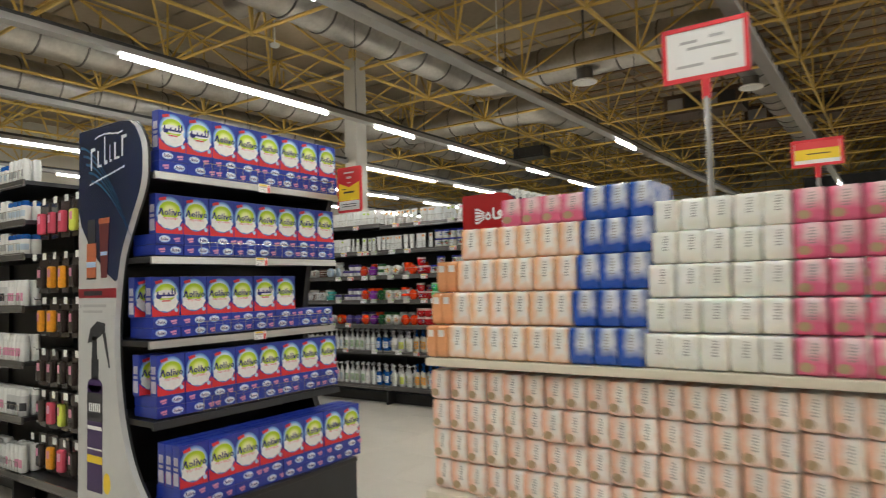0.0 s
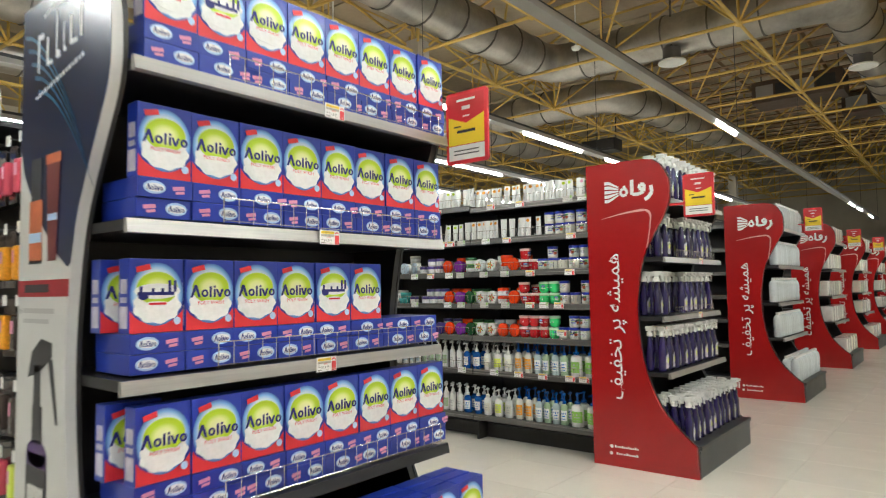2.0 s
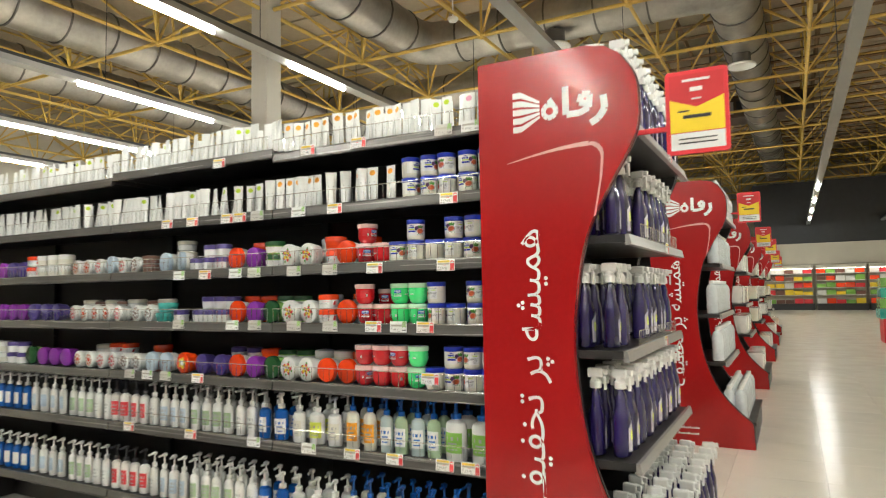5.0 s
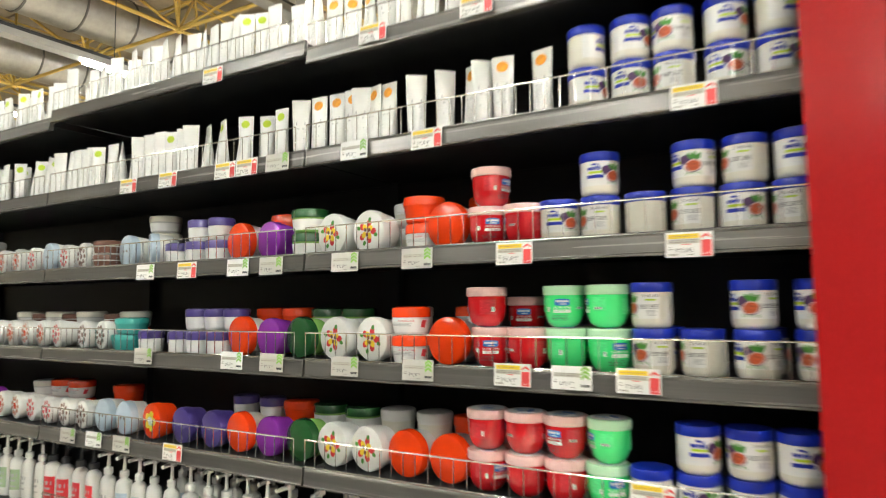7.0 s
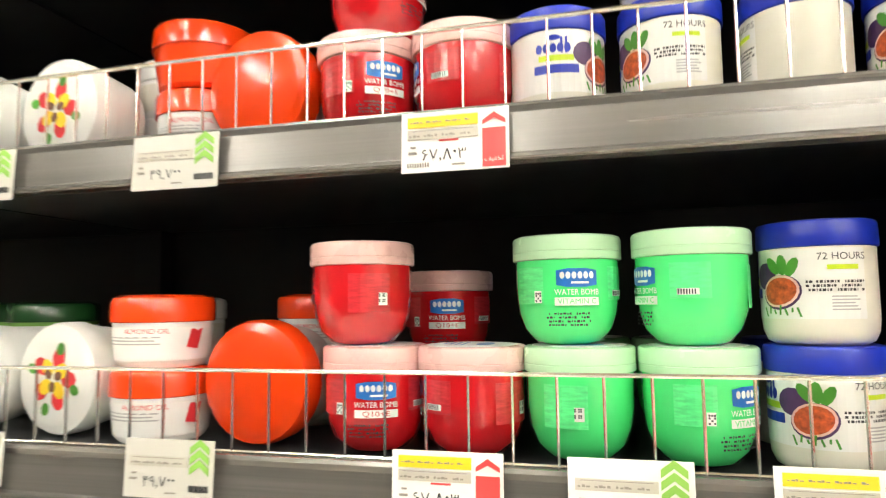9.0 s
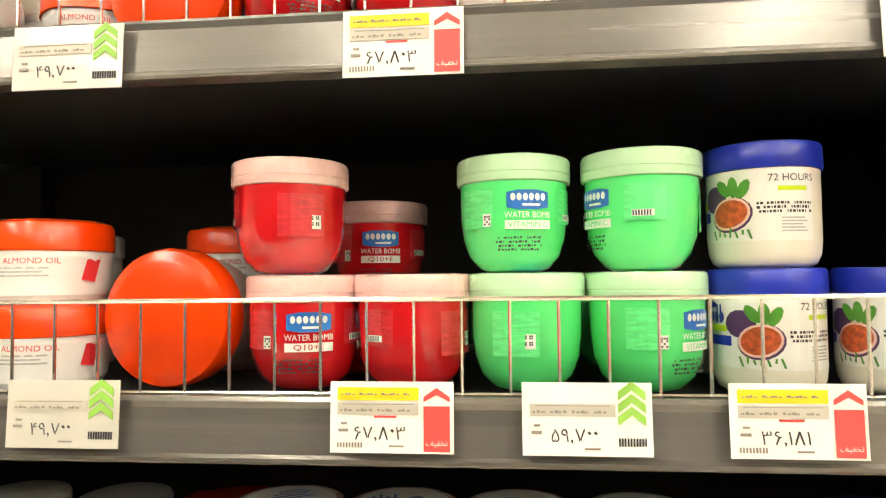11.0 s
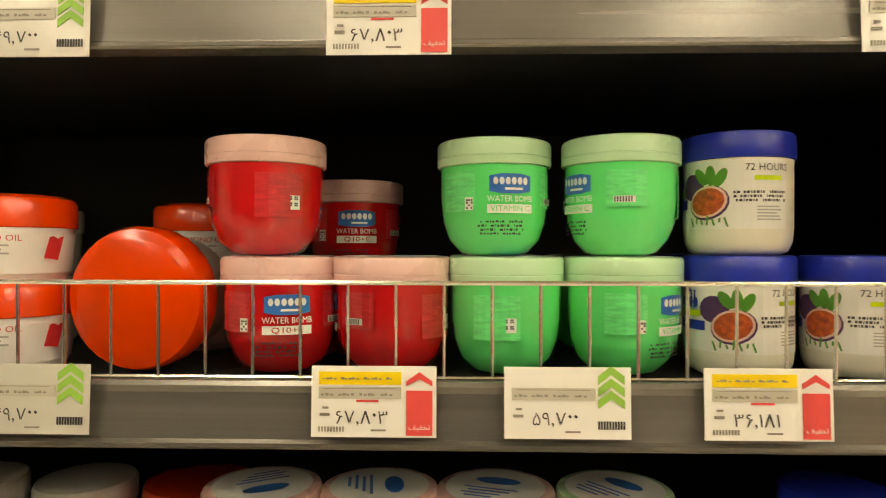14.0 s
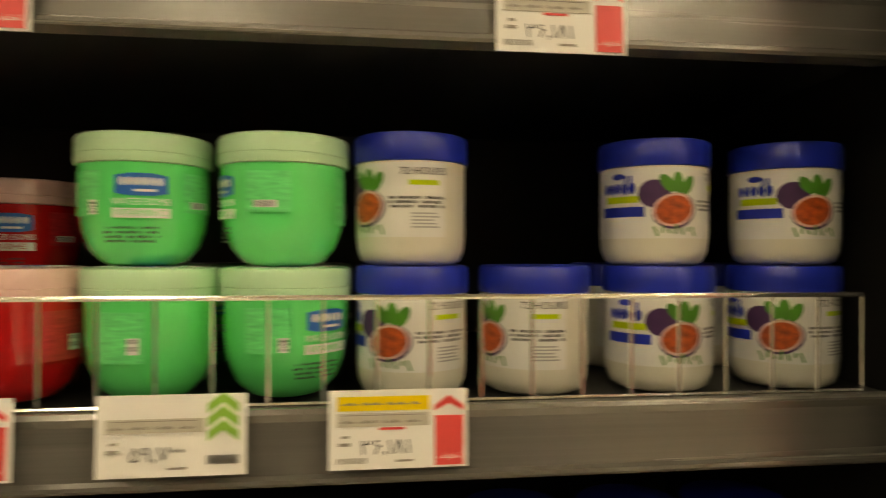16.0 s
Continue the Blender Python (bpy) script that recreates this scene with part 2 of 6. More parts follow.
def lathe(bm, profile, seg=24, sx=1.0, sy=1.0, at=(0, 0)):
    rings = []
    for r, z in profile:
        if r < 1e-6:
            rings.append([bm.verts.new((at[0], at[1], z))])
        else:
            rings.append([bm.verts.new((at[0] + sx * r * math.cos(2 * math.pi * i / seg), at[1] + sy * r * math.sin(2 * math.pi * i / seg), z)) for i in range(seg)])
    for a, b in zip(rings, rings[1:]):
        for i in range(seg):
            j = (i + 1) % seg
            if len(a) == 1 and len(b) == 1:
                continue
            if len(a) == 1:
                bm.faces.new((a[0], b[j], b[i]))
            elif len(b) == 1:
                bm.faces.new((a[i], a[j], b[0]))
            else:
                bm.faces.new((a[i], a[j], b[j], b[i]))
    return bm


def slab(bm, pts, y0, y1):
    """A polygon in x and z, made solid between y0 (front) and y1."""
    f = [bm.verts.new((x, y0, z)) for x, z in pts]
    g = [bm.verts.new((x, y1, z)) for x, z in pts]
    n = len(pts)
    bm.faces.new(f)
    bm.faces.new(g[::-1])
    for i in range(n):
        j = (i + 1) % n
        bm.faces.new((f[j], f[i], g[i], g[j]))
    return bm


def oval(cx, cz, rx, rz, n=20, turn=0.0):
    c, s = math.cos(radians(turn)), math.sin(radians(turn))
    out = []
    for i in range(n):
        t = 2 * math.pi * i / n
        u, v = rx * math.cos(t), rz * math.sin(t)
        out.append((cx + c * u - s * v, cz + s * u + c * v))
    return out


def rect(x0, z0, x1, z1):
    return [(x0, z0), (x1, z0), (x1, z1), (x0, z1)]


def tilted(cx, cz, w, h, turn):
    c, s = math.cos(radians(turn)), math.sin(radians(turn))
    return [(cx + c * u - s * v, cz + s * u + c * v) for u, v in ((-w / 2, -h / 2), (w / 2, -h / 2), (w / 2, h / 2), (-w / 2, h / 2))]


def decal(polys, y, depth=0.0006):
    bm = bmesh.new()
    for p in polys:
        slab(bm, p, y - depth, y)
    return bm


def wrapped(polys, r, cx=0.0):
    """Polygons (arc length u, height v) laid round an upright cylinder of radius r that faces -y."""
    bm = bmesh.new()
    for p in polys:
        vs = [bm.verts.new((u, 0, v)) for u, v in p]
        bm.faces.new(vs)
    for k in range(-22, 23):
        u = k * r * 0.14
        bmesh.ops.bisect_plane(bm, geom=bm.verts[:] + bm.edges[:] + bm.faces[:], plane_co=(u, 0, 0), plane_no=(1, 0, 0))
    for v in bm.verts:
        a = v.co.x / r + cx
        v.co = Vector((r * math.sin(a), -r * math.cos(a), v.co.z))
    bmesh.ops.recalc_face_normals(bm, faces=bm.faces[:])
    return bm


def letters(body, size, spin=0.0, depth=0.0, fine=3):
    """A bmesh of lettering that stands in x and z, centred, facing -y."""
    cu = bpy.data.curves.new("lettering", "FONT")
    cu.body, cu.size, cu.align_x, cu.align_y, cu.resolution_u, cu.extrude = body, size, "CENTER", "CENTER", fine, depth
    ob = new("lettering", cu)
    bpy.context.view_layer.update()
    me = bpy.data.meshes.new_from_object(ob)
    bm = bmesh.new()
    bm.from_mesh(me)
    bpy.data.objects.remove(ob)
    bpy.data.meshes.remove(me)
    bpy.data.curves.remove(cu)
    bmesh.ops.transform(bm, matrix=pose(0, 0, 0, 90, 0, 0) @ pose(0, 0, 0, 0, 0, spin), verts=bm.verts[:])
    return bm


def shifted(bm, x, y, z):
    bmesh.ops.translate(bm, vec=(x, y, z), verts=bm.verts[:])
    return bm


def placed(proto, x, y, z, rz=0.0, rx=0.0):
    """Puts a thing at a place: the first call moves the thing itself, later ones a copy."""
    m = pose(x, y, z, rx, 0, rz)
    if proto.get("used"):
        return copy_thing(proto, m)
    proto["used"] = 1
    proto.matrix_basis = m
    return proto


SLOGAN = "\ufed2\ufbff\ufed4\ufea8\ufe97 \ufeae\ufb58 \ufeea\ufeb8\ufbff\ufee4\ufeeb"
DISCOUNT = "\ufed2\ufbff\ufed4\ufea8\ufe97"

# ---- the hall ----
X0, X1, Y0, Y1, ZR = -36.0, 10.0, -12.0, 58.0, 10.2


def hall():
    bm = boxed((X0, Y0, -0.3), (X1, Y1, -0.006))
    floor = tagged(part("floor", bm, GROUT), "cream polished floor of large square tiles", "floor", kind="structure")
    for nm, lo, hi in (("wall_west", (X0 - 0.3, Y0, -0.3), (X0, Y1, ZR)), ("wall_east", (X1, Y0, -0.3), (X1 + 0.3, Y1, ZR)),
                       ("wall_south", (X0, Y0 - 0.3, -0.3), (X1, Y0, ZR)), ("wall_north", (X0, Y1, -0.3), (X1, Y1 + 0.3, ZR))):
        tagged(part(nm, boxed(lo, hi), WALLP), "plain cream painted hall wall", "wall", kind="structure")
    bm = bmesh.new()
    y, k = Y0, 0
    while y < Y1:
        z = ZR - (0.06 if k % 4 == 0 else 0.0)
        box(bm, (X0, y, z), (X1, min(y + 0.6, Y1), ZR + 0.15))
        y, k = y + 0.6, k + 1
    tagged(part("ceiling", bm, ROOF), "beige corrugated metal roof sheets above the trusses", "ceiling", kind="structure")
    return floor


GX, GY, ZB, ZT = 3.5, 3.6, 7.5, 9.4


def space_frame():
    bm = bmesh.new()
    xs = [-12.4 + GX * i for i in range(-6, 7)]
    ys = [13.7 + GY * j for j in range(-6, 12)]
    for i, x in enumerate(xs):
        for j, y in enumerate(ys):
            seg = 6 if y < 30 and x > -24 else 4
            if i + 1 < len(xs):
                rod(bm, (x, y, ZB), (x + GX, y, ZB), 0.045, seg)
                rod(bm, (x + GX / 2, y + GY / 2, ZT), (x + GX * 1.5, y + GY / 2, ZT), 0.04, 4)
            if j + 1 < len(ys):
                rod(bm, (x, y, ZB), (x, y + GY, ZB), 0.045, seg)
                rod(bm, (x + GX / 2, y + GY / 2, ZT), (x + GX / 2, y + GY * 1.5, ZT), 0.04, 4)
            for sx in (-1, 1):
                for sy in (-1, 1):
                    rod(bm, (x, y, ZB), (x + sx * GX / 2, y + sy * GY / 2, ZT), 0.035, 4)
            rod(bm, (x, y, ZB), (x, y, ZT + 0.5), 0.035, 4)
            lathe(bm, [(0, ZB - 0.1), (0.08, ZB - 0.06), (0.1, ZB), (0.08, ZB + 0.06), (0, ZB + 0.1)], 8, at=(x, y))
            for d in (-0.9, 0.9):
                rod(bm, (x + GX / 2 + d, y - GY / 2, ZT + 0.25), (x + GX / 2 + d, y + GY / 2, ZT + 0.25), 0.03, 4)
    return tagged(part("roof_trusses", bm, YELLOW), "yellow painted steel space frame under the roof", "roof frame", kind="structure")


def duct(points, r, step=1.25):
    d = root("air_duct", "large round galvanised ventilation duct hung in the roof frame", "air duct", "ventilation ducts")
    prof = 20
    P = [Vector(p) for p in points]
    path = [P[0]]
    for a, b, c in zip(P, P[1:], P[2:]):
        u, w = (a - b).normalized(), (c - b).normalized()
        for k in range(7):
            t = k / 6
            s = b + u * r * 1.7 * (1 - t) ** 2 + w * r * 1.7 * t ** 2
            path.append(s)
    path.append(P[-1])
    bm = bmesh.new()
    rings = []
    for i, p in enumerate(path):
        a, b = path[max(i - 1, 0)], path[min(i + 1, len(path) - 1)]
        q = (b - a).to_track_quat("Z", "Y")
        rings.append([bm.verts.new(p + q @ Vector((r * math.cos(2 * math.pi * k / prof), r * math.sin(2 * math.pi * k / prof), 0))) for k in range(prof)])
    for a, b in zip(rings, rings[1:]):
        best = min(range(prof), key=lambda o: (a[0].co - b[o].co).length)
        for k in range(prof):
            bm.faces.new((a[k], a[(k + 1) % prof], b[(k + 1 + best) % prof], b[(k + best) % prof]))
    bmesh.ops.recalc_face_normals(bm, faces=bm.faces[:])
    part("pipe", bm, DUCT, d, smooth=True)
    for a, b in zip(P, P[1:]):
        n = int((b - a).length / step)
        w = (b - a).normalized()
        for k in range(1, n):
            p = a + w * k * step
            bm = bmesh.new()
            q = w.to_track_quat("Z", "Y").to_matrix().to_4x4()
            lathe(bm, [(r, -0.02), (r + 0.03, -0.02), (r + 0.03, 0.02), (r, 0.02)], 20)
            bmesh.ops.transform(bm, matrix=Matrix.Translation(p) @ q, verts=bm.verts[:])
            part("band", bm, DUCTDARK, d, "dark joint band")
    return d


def lamp_rows():
    """Continuous trunking along y with fluorescent tubes clipped under stretches of it."""
    tube = bmesh.new()
    rod(tube, (0, 0.03, 0), (0, 1.38, 0), 0.028, 8)
    tm = bpy.data.meshes.new("tube")
    tube.to_mesh(tm)
    tm.materials.append(TUBE)
    rows = {-9.12: [(5.02, 3), (10.7, 1), (13.55, 2), (17.8, 1), (21, 3), (27, 2), (32, 3), (-2, 3)],
            -5.53: [(-4, 3), (1.2, 3), (15.7, 1), (35, 1), (37.5, 1), (42, 1)],
            -12.6: [(9.6, 2), (13.6, 3), (19, 2), (24, 3), (31, 3)],
            -16.15: [(3.2, 4), (10, 3), (16, 3), (22, 3), (29, 3)], -19.7: [(4, 3), (9, 3), (15, 4), (23, 4)],
            -1.6: [(-7, 3), (-1.5, 3), (3.6, 2), (29, 1), (33, 1), (37, 1), (41, 1)], 1.95: [(-6, 3), (-1.5, 3), (3, 3), (9, 3), (15, 3), (22, 3)]}
    for x, groups in rows.items():
        t = root("light_row", "grey lighting trunking with white fluorescent tubes", "ceiling light", "rows of lights")
        part("trunking", boxed((x - 0.1, -8, 4.83), (x + 0.1, 46, 4.92)), TRUNK, t)
        part("cable_tray", boxed((x - 0.05, -8, 4.923), (x + 0.05, 46, 4.99)), CHAR, t)
        for k in range(0, 8):
            bm = rod(bmesh.new(), (x, -4.3 + 7.2 * k, 4.99), (x, -4.3 + 7.2 * k, 7.48), 0.008, 4)
            part("hanger_wire", bm, INK, t)
        for y, n in groups:
            for k in range(n):
                o = new("tube", tm)
                o.parent = t
                o.location = (x, y + 1.42 * k, 4.795)


floor = hall()
space_frame()
lamp_rows()
duct([(-11.5, -6, 8.3), (-11.5, 19.1, 8.3), (-3.5, 19.1, 8.3), (-3.1, 50, 8.3)], 0.58)
duct([(-24, 23.2, 8.3), (-11.2, 23.2, 8.3), (-8.8, 52, 8.3)], 0.6)
duct([(-18.4, -6, 8.3), (-18.4, 40, 8.3)], 0.6)
duct([(-22.6, -6, 8.3), (-22.6, 40, 8.3)], 0.6)
duct([(-14.2, 11, 9.0), (-2, 11, 9.0)], 0.4)


def purlins():
    """Brown secondary steel over the main aisle, with two service walkways."""
    bm = bmesh.new()
    y = 20.5
    while y < 45:
        rod(bm, (-10, y, 9.05), (8, y, 9.05), 0.05, 4)
        y += 0.95
    for x in (-8.0, -5.2, -1.5):
        rod(bm, (x, 20, 9.15), (x, 46, 9.15), 0.07, 4)
    tagged(part("roof_purlins", bm, BROWNST), "brown secondary roof steel above the aisle", "roof frame", kind="structure")
    for x0, x1, y0 in ((-7.6, -4.6, 27.5), (-5.2, -1.5, 31.5)):
        w = root("roof_unit", "dark brown ventilation unit hung in the roof", "ventilation unit", "roof units")
        part("casing", boxed((x0, y0, 8.1), (x1, y0 + 1.4, 8.9), 0.02), DARKBR, w)
        for k in range(4):
            u = x0 + 0.15 + k * (x1 - x0 - 0.3) / 4
            part("louvre", boxed((u, y0 - 0.02, 8.25), (u + (x1 - x0) / 5, y0 - 0.002, 8.75)), CHAR if k % 2 else TRUNK, w)
        for u in (x0 + 0.2, x1 - 0.2):
            part("hanger", rod(bmesh.new(), (u, y0 + 0.7, 8.9), (u, y0 + 0.7, 10.2), 0.02, 6), INK, w)


BROWNST = mat("brown_steel", (0.2, 0.12, 0.05), 0.55)
DARKBR = mat("dark_brown_casing", (0.07, 0.045, 0.03), 0.55)
purlins()


def column(x, y):
    bm = boxed((x - 0.22, y - 0.22, 0), (x + 0.22, y + 0.22, ZB + 0.3), 0.015)
    tagged(part("column", bm, COLUMN), "square white painted steel column", "column", kind="structure")


column(-12.4, 13.7)
column(-12.4, 42.5)

# ---- shelving ----
BAY = 1.26
END_X = -3.62
LEVELS = (1.997, 1.712, 1.427, 1.144, 0.862, 0.567, 0.177)
LIP = 0.04


def shelf_bay(x, y, face, levels, depth=0.44, top=2.12, name="shelf_bay", label="black steel supermarket shelf bay with grey price rails"):
    """One bay whose right end is at x (seen from -y) and whose price rails stand at y; face -1 looks to -y, 1 to +y."""
    b = root(name, label, "shelving", "shelf bays")
    x0, x1 = x - BAY, x
    back = y - face * depth

    def span(a, c):
        return (min(a, c), max(a, c))
    ya, yb = span(back, back - face * 0.03)
    part("back_panel", boxed((x0, ya, 0.0), (x1, yb, top)), BLACK, b)
    ya, yb = span(y - face * 0.16, back)
    part("plinth", boxed((x0, ya, 0.0), (x1, yb, 0.12)), BLACK, b)
    ya, yb = span(y - face * 0.03, y - face * 0.16)
    part("foot", boxed((x0 + 0.01, ya, 0.0), (x0 + 0.035, yb, 0.15), 0.003), BLACK, b)
    for xx in (x0 + 0.012, x1 - 0.012):
        part("upright", boxed((xx - 0.012, min(back, back + face * 0.03), 0.12), (xx + 0.012, max(back, back + face * 0.03), top)), CHAR, b)
    for i, z in enumerate(levels):
        ya, yb = span(y - face * 0.012, back + face * 0.002)
        s = part("shelf", boxed((x0 + 0.003, ya, z + 0.012), (x1 - 0.003, yb, z + LIP - 0.002)), CHAR, b)
        bm = bmesh.new()
        prof = ((0.0125, -0.002), (0.014, 0.0), (0.014, 0.0025), (0.0105, 0.0045), (0.0075, LIP - 0.003), (0.0085, LIP + 0.002), (0.0065, LIP + 0.005), (-0.001, LIP + 0.005), (-0.006, LIP), (-0.006, -0.002))
        A = [bm.verts.new((x0 + 0.004, y + face * (p - 0.004), z + q)) for p, q in prof]
        B = [bm.verts.new((x1 - 0.004, y + face * (p - 0.004), z + q)) for p, q in prof]
        for k in range(len(prof)):
            j = (k + 1) % len(prof)
            bm.faces.new((A[k], A[j], B[j], B[k]))
        bm.faces.new(A[::-1])
        bm.faces.new(B)
        bmesh.ops.recalc_face_normals(bm, faces=bm.faces[:])
        part("price_rail", bm, RAIL_DIMMED, s, "grey aluminium price rail")
    return b


PROFILE = ((0.57, 2.2), (0.62, 2.12), (0.635, 2.03), (0.62, 1.89), (0.52, 1.71), (0.43, 1.53), (0.385, 1.31), (0.37, 1.12), (0.385, 0.9), (0.43, 0.68), (0.52, 0.47), (0.65, 0.31), (0.765, 0.21), (0.775, 0.0))


def profile_points():
    """The waved outline of an end panel; x from its straight edge, z up."""
    pts = [(0.0, 0.0), (0.0, 2.25), (0.44, 2.25), (0.52, 2.235)]
    P = [Vector((a, b)) for a, b in PROFILE[:-1]]
    for i in range(len(P) - 1):
        p0, p1, p2, p3 = P[max(i - 1, 0)], P[i], P[i + 1], P[min(i + 2, len(P) - 1)]
        for k in range(4):
            t = k / 4
            q = 0.5 * (2 * p1 + (p2 - p0) * t + (2 * p0 - 5 * p1 + 4 * p2 - p3) * t * t + (3 * p1 - p0 - 3 * p2 + p3) * t ** 3)
            pts.append((q.x, q.y))
    pts += [PROFILE[-2], PROFILE[-1]]
    return pts[::-1]


def end_panel(x, y, front, material, cap, label, thick=0.03):
    """A waved board with a dark backing, part of the end shelf; its print lies on the -y face."""
    bm = slab(bmesh.new(), [(x + a, b) for a, b in profile_points()], y, y + thick)
    bmesh.ops.recalc_face_normals(bm, faces=bm.faces[:])
    e = part("end_panel", bm, material, cap, label)
    bm = slab(bmesh.new(), [(x + a + 0.004, b + (0.004 if b > 0.1 else 0)) for a, b in profile_points()], y + thick, y + thick + 0.012)
    bmesh.ops.recalc_face_normals(bm, faces=bm.faces[:])
    part("edge_backing", bm, BLACK, e)
    return e


def store_logo(e, x, y, s=1.0):
    """White fan of stripes and rounded strokes near the head of a red panel, the swoosh below, slogan and small print."""
    k = []
    for i in range(5):
        t = (i - 2) * 0.034
        k.append([(x + 0.15, 2.03 + t - 0.012), (x + 0.185, 2.03 + t - 0.012), (x + 0.262, 2.03 + t * 0.42 - 0.005), (x + 0.262, 2.03 + t * 0.42 + 0.005), (x + 0.185, 2.03 + t + 0.012), (x + 0.15, 2.03 + t + 0.012)])
    part("emblem", decal(k, y), WHITE, e, "white striped emblem")
    bm = bmesh.new()

    def stroke(pts, w):
        for a, b in zip(pts, pts[1:]):
            rod(bm, (x + a[0], y, 2.03 + a[1]), (x + b[0], y, 2.03 + b[1]), w, 6)
    ring = [(0.302 + 0.026 * math.cos(t * 0.63), -0.012 + 0.026 * math.sin(t * 0.63)) for t in range(11)]
    stroke(ring, 0.012)
    stroke([(0.318, 0.008), (0.3, 0.035)], 0.012)
    stroke([(0.366, -0.035), (0.366, 0.075)], 0.0135)
    stroke([(0.369, -0.035), (0.42, -0.035), (0.455, -0.02), (0.46, 0.03), (0.43, 0.035), (0.42, 0.005), (0.455, -0.005)], 0.0145)
    stroke([(0.51, 0.02), (0.515, -0.03), (0.49, -0.065), (0.46, -0.08)], 0.0155)
    for v in bm.verts:
        v.co.y = y - 0.0008 + (v.co.y - y) * 0.04
    part("wordmark", bm, WHITE, e, "white rounded strokes")
    sw = []
    for i in range(12):
        t = i / 12
        for_a = (x + 0.12 + 0.33 * t, 1.83 + 0.045 * math.sin(t * 1.5))
        nxt = (x + 0.12 + 0.33 * (t + 1 / 12), 1.83 + 0.045 * math.sin((t + 1 / 12) * 1.5))
        w0, w1 = 0.001 + 0.008 * t, 0.001 + 0.008 * (t + 1 / 12)
        sw.append([(for_a[0], for_a[1] - w0), (nxt[0], nxt[1] - w1), (nxt[0], nxt[1] + w1), (for_a[0], for_a[1] + w0)])
    arc = [(x + 0.45 + 0.05 * math.sin(t), 1.825 + 0.05 * math.cos(t)) for t in (0, 0.4, 0.8, 1.2, 1.57)] + [(x + 0.492, 1.74), (x + 0.465, 1.6)]
    for i, (a, b) in enumerate(zip(arc, arc[1:])):
        w = 0.009 - 0.001 * i
        sw.append([(a[0] - w, a[1] - w * 0.6), (b[0] - w, b[1] - w * 0.6), (b[0] + w, b[1] + w * 0.6), (a[0] + w, a[1] + w * 0.6)])
    stuff(part("swoosh", decal(sw, y), mat_swoosh, e, "pale curved line"))
    bm = letters(SLOGAN, 0.17, 90, 0.0003)
    zs = [v.co.z for v in bm.verts]
    f = 1.07 / (max(zs) - min(zs))
    bmesh.ops.scale(bm, vec=(f, 1, f), verts=bm.verts[:])
    part("slogan", shifted(bm, x + 0.2, y - 0.0008, 1.03), WHITE, e, "white vertical slogan lettering")
    small = [rect(x + 0.17 + 0.017 * i, 0.138, x + 0.182 + 0.017 * i, 0.15 + 0.006 * (i % 3 == 0)) for i in range(11)] + [rect(x + 0.18 + 0.019 * i, 0.088, x + 0.194 + 0.019 * i, 0.1 + 0.006 * (i % 4 == 0)) for i in range(9)] + [ oval(x + 0.145, 0.145, 0.014, 0.014, 12), oval(x + 0.14, 0.095, 0.013, 0.013, 12)]
    part("small_print", decal(small, y), WHITE, e, "white bars of small print")


mat_swoosh = mat("swoosh_print", (0.72, 0.4, 0.36), 0.4)

CAP_X = -3.555
CAP_LIPS = ((1.92, -3.04), (1.49, -3.07), (1.06, -3.09), (0.66, -3.06))


def end_cap(y, width=1.3, lips=CAP_LIPS, base=0.2, dark_low=False, label="black steel end-of-aisle shelf unit facing the main aisle"):
    """Shelves that face +x at the end of a gondola whose near panel stands at y."""
    c = root("end_shelf", label, "shelving", "end shelves")
    y0, y1 = y + 0.045, y + width
    part("back_panel", boxed((CAP_X - 0.012, y0, 0), (CAP_X, y1, 2.2)), BLACK, c)
    part("plinth", boxed((CAP_X, y0, 0), (-2.87, y1, base - 0.015)), CHAR, c)
    part("base_shelf", boxed((CAP_X, y0, base - 0.012), (-2.86, y1, base + 0.015), 0.004), BLACK, c)
    for z, x in lips:
        s = part("shelf", boxed((CAP_X, y0, z + 0.01), (x - 0.012, y1, z + LIP)), BLACK, c)
        bm = bmesh.new()
        A = [bm.verts.new((x + p, y0 - 0.01, z + q)) for p, q in ((0.012, 0.002), (0.004, LIP), (-0.01, LIP), (-0.01, 0.0))]
        B = [bm.verts.new((x + p, y1 + 0.045, z + q)) for p, q in ((0.012, 0.002), (0.004, LIP), (-0.01, LIP), (-0.01, 0.0))]
        for k in range(4):
            bm.faces.new((A[k], A[(k + 1) % 4], B[(k + 1) % 4], B[k]))
        bm.faces.new(A[::-1])
        bm.faces.new(B)
        bmesh.ops.recalc_face_normals(bm, faces=bm.faces[:])
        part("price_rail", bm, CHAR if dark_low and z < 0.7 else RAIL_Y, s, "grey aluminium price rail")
    return c


G1, G2, G3 = 1.82, 5.64, 9.2
GOND = (G1, G2, G3, 12.75, 16.3, 19.9, 23.5)

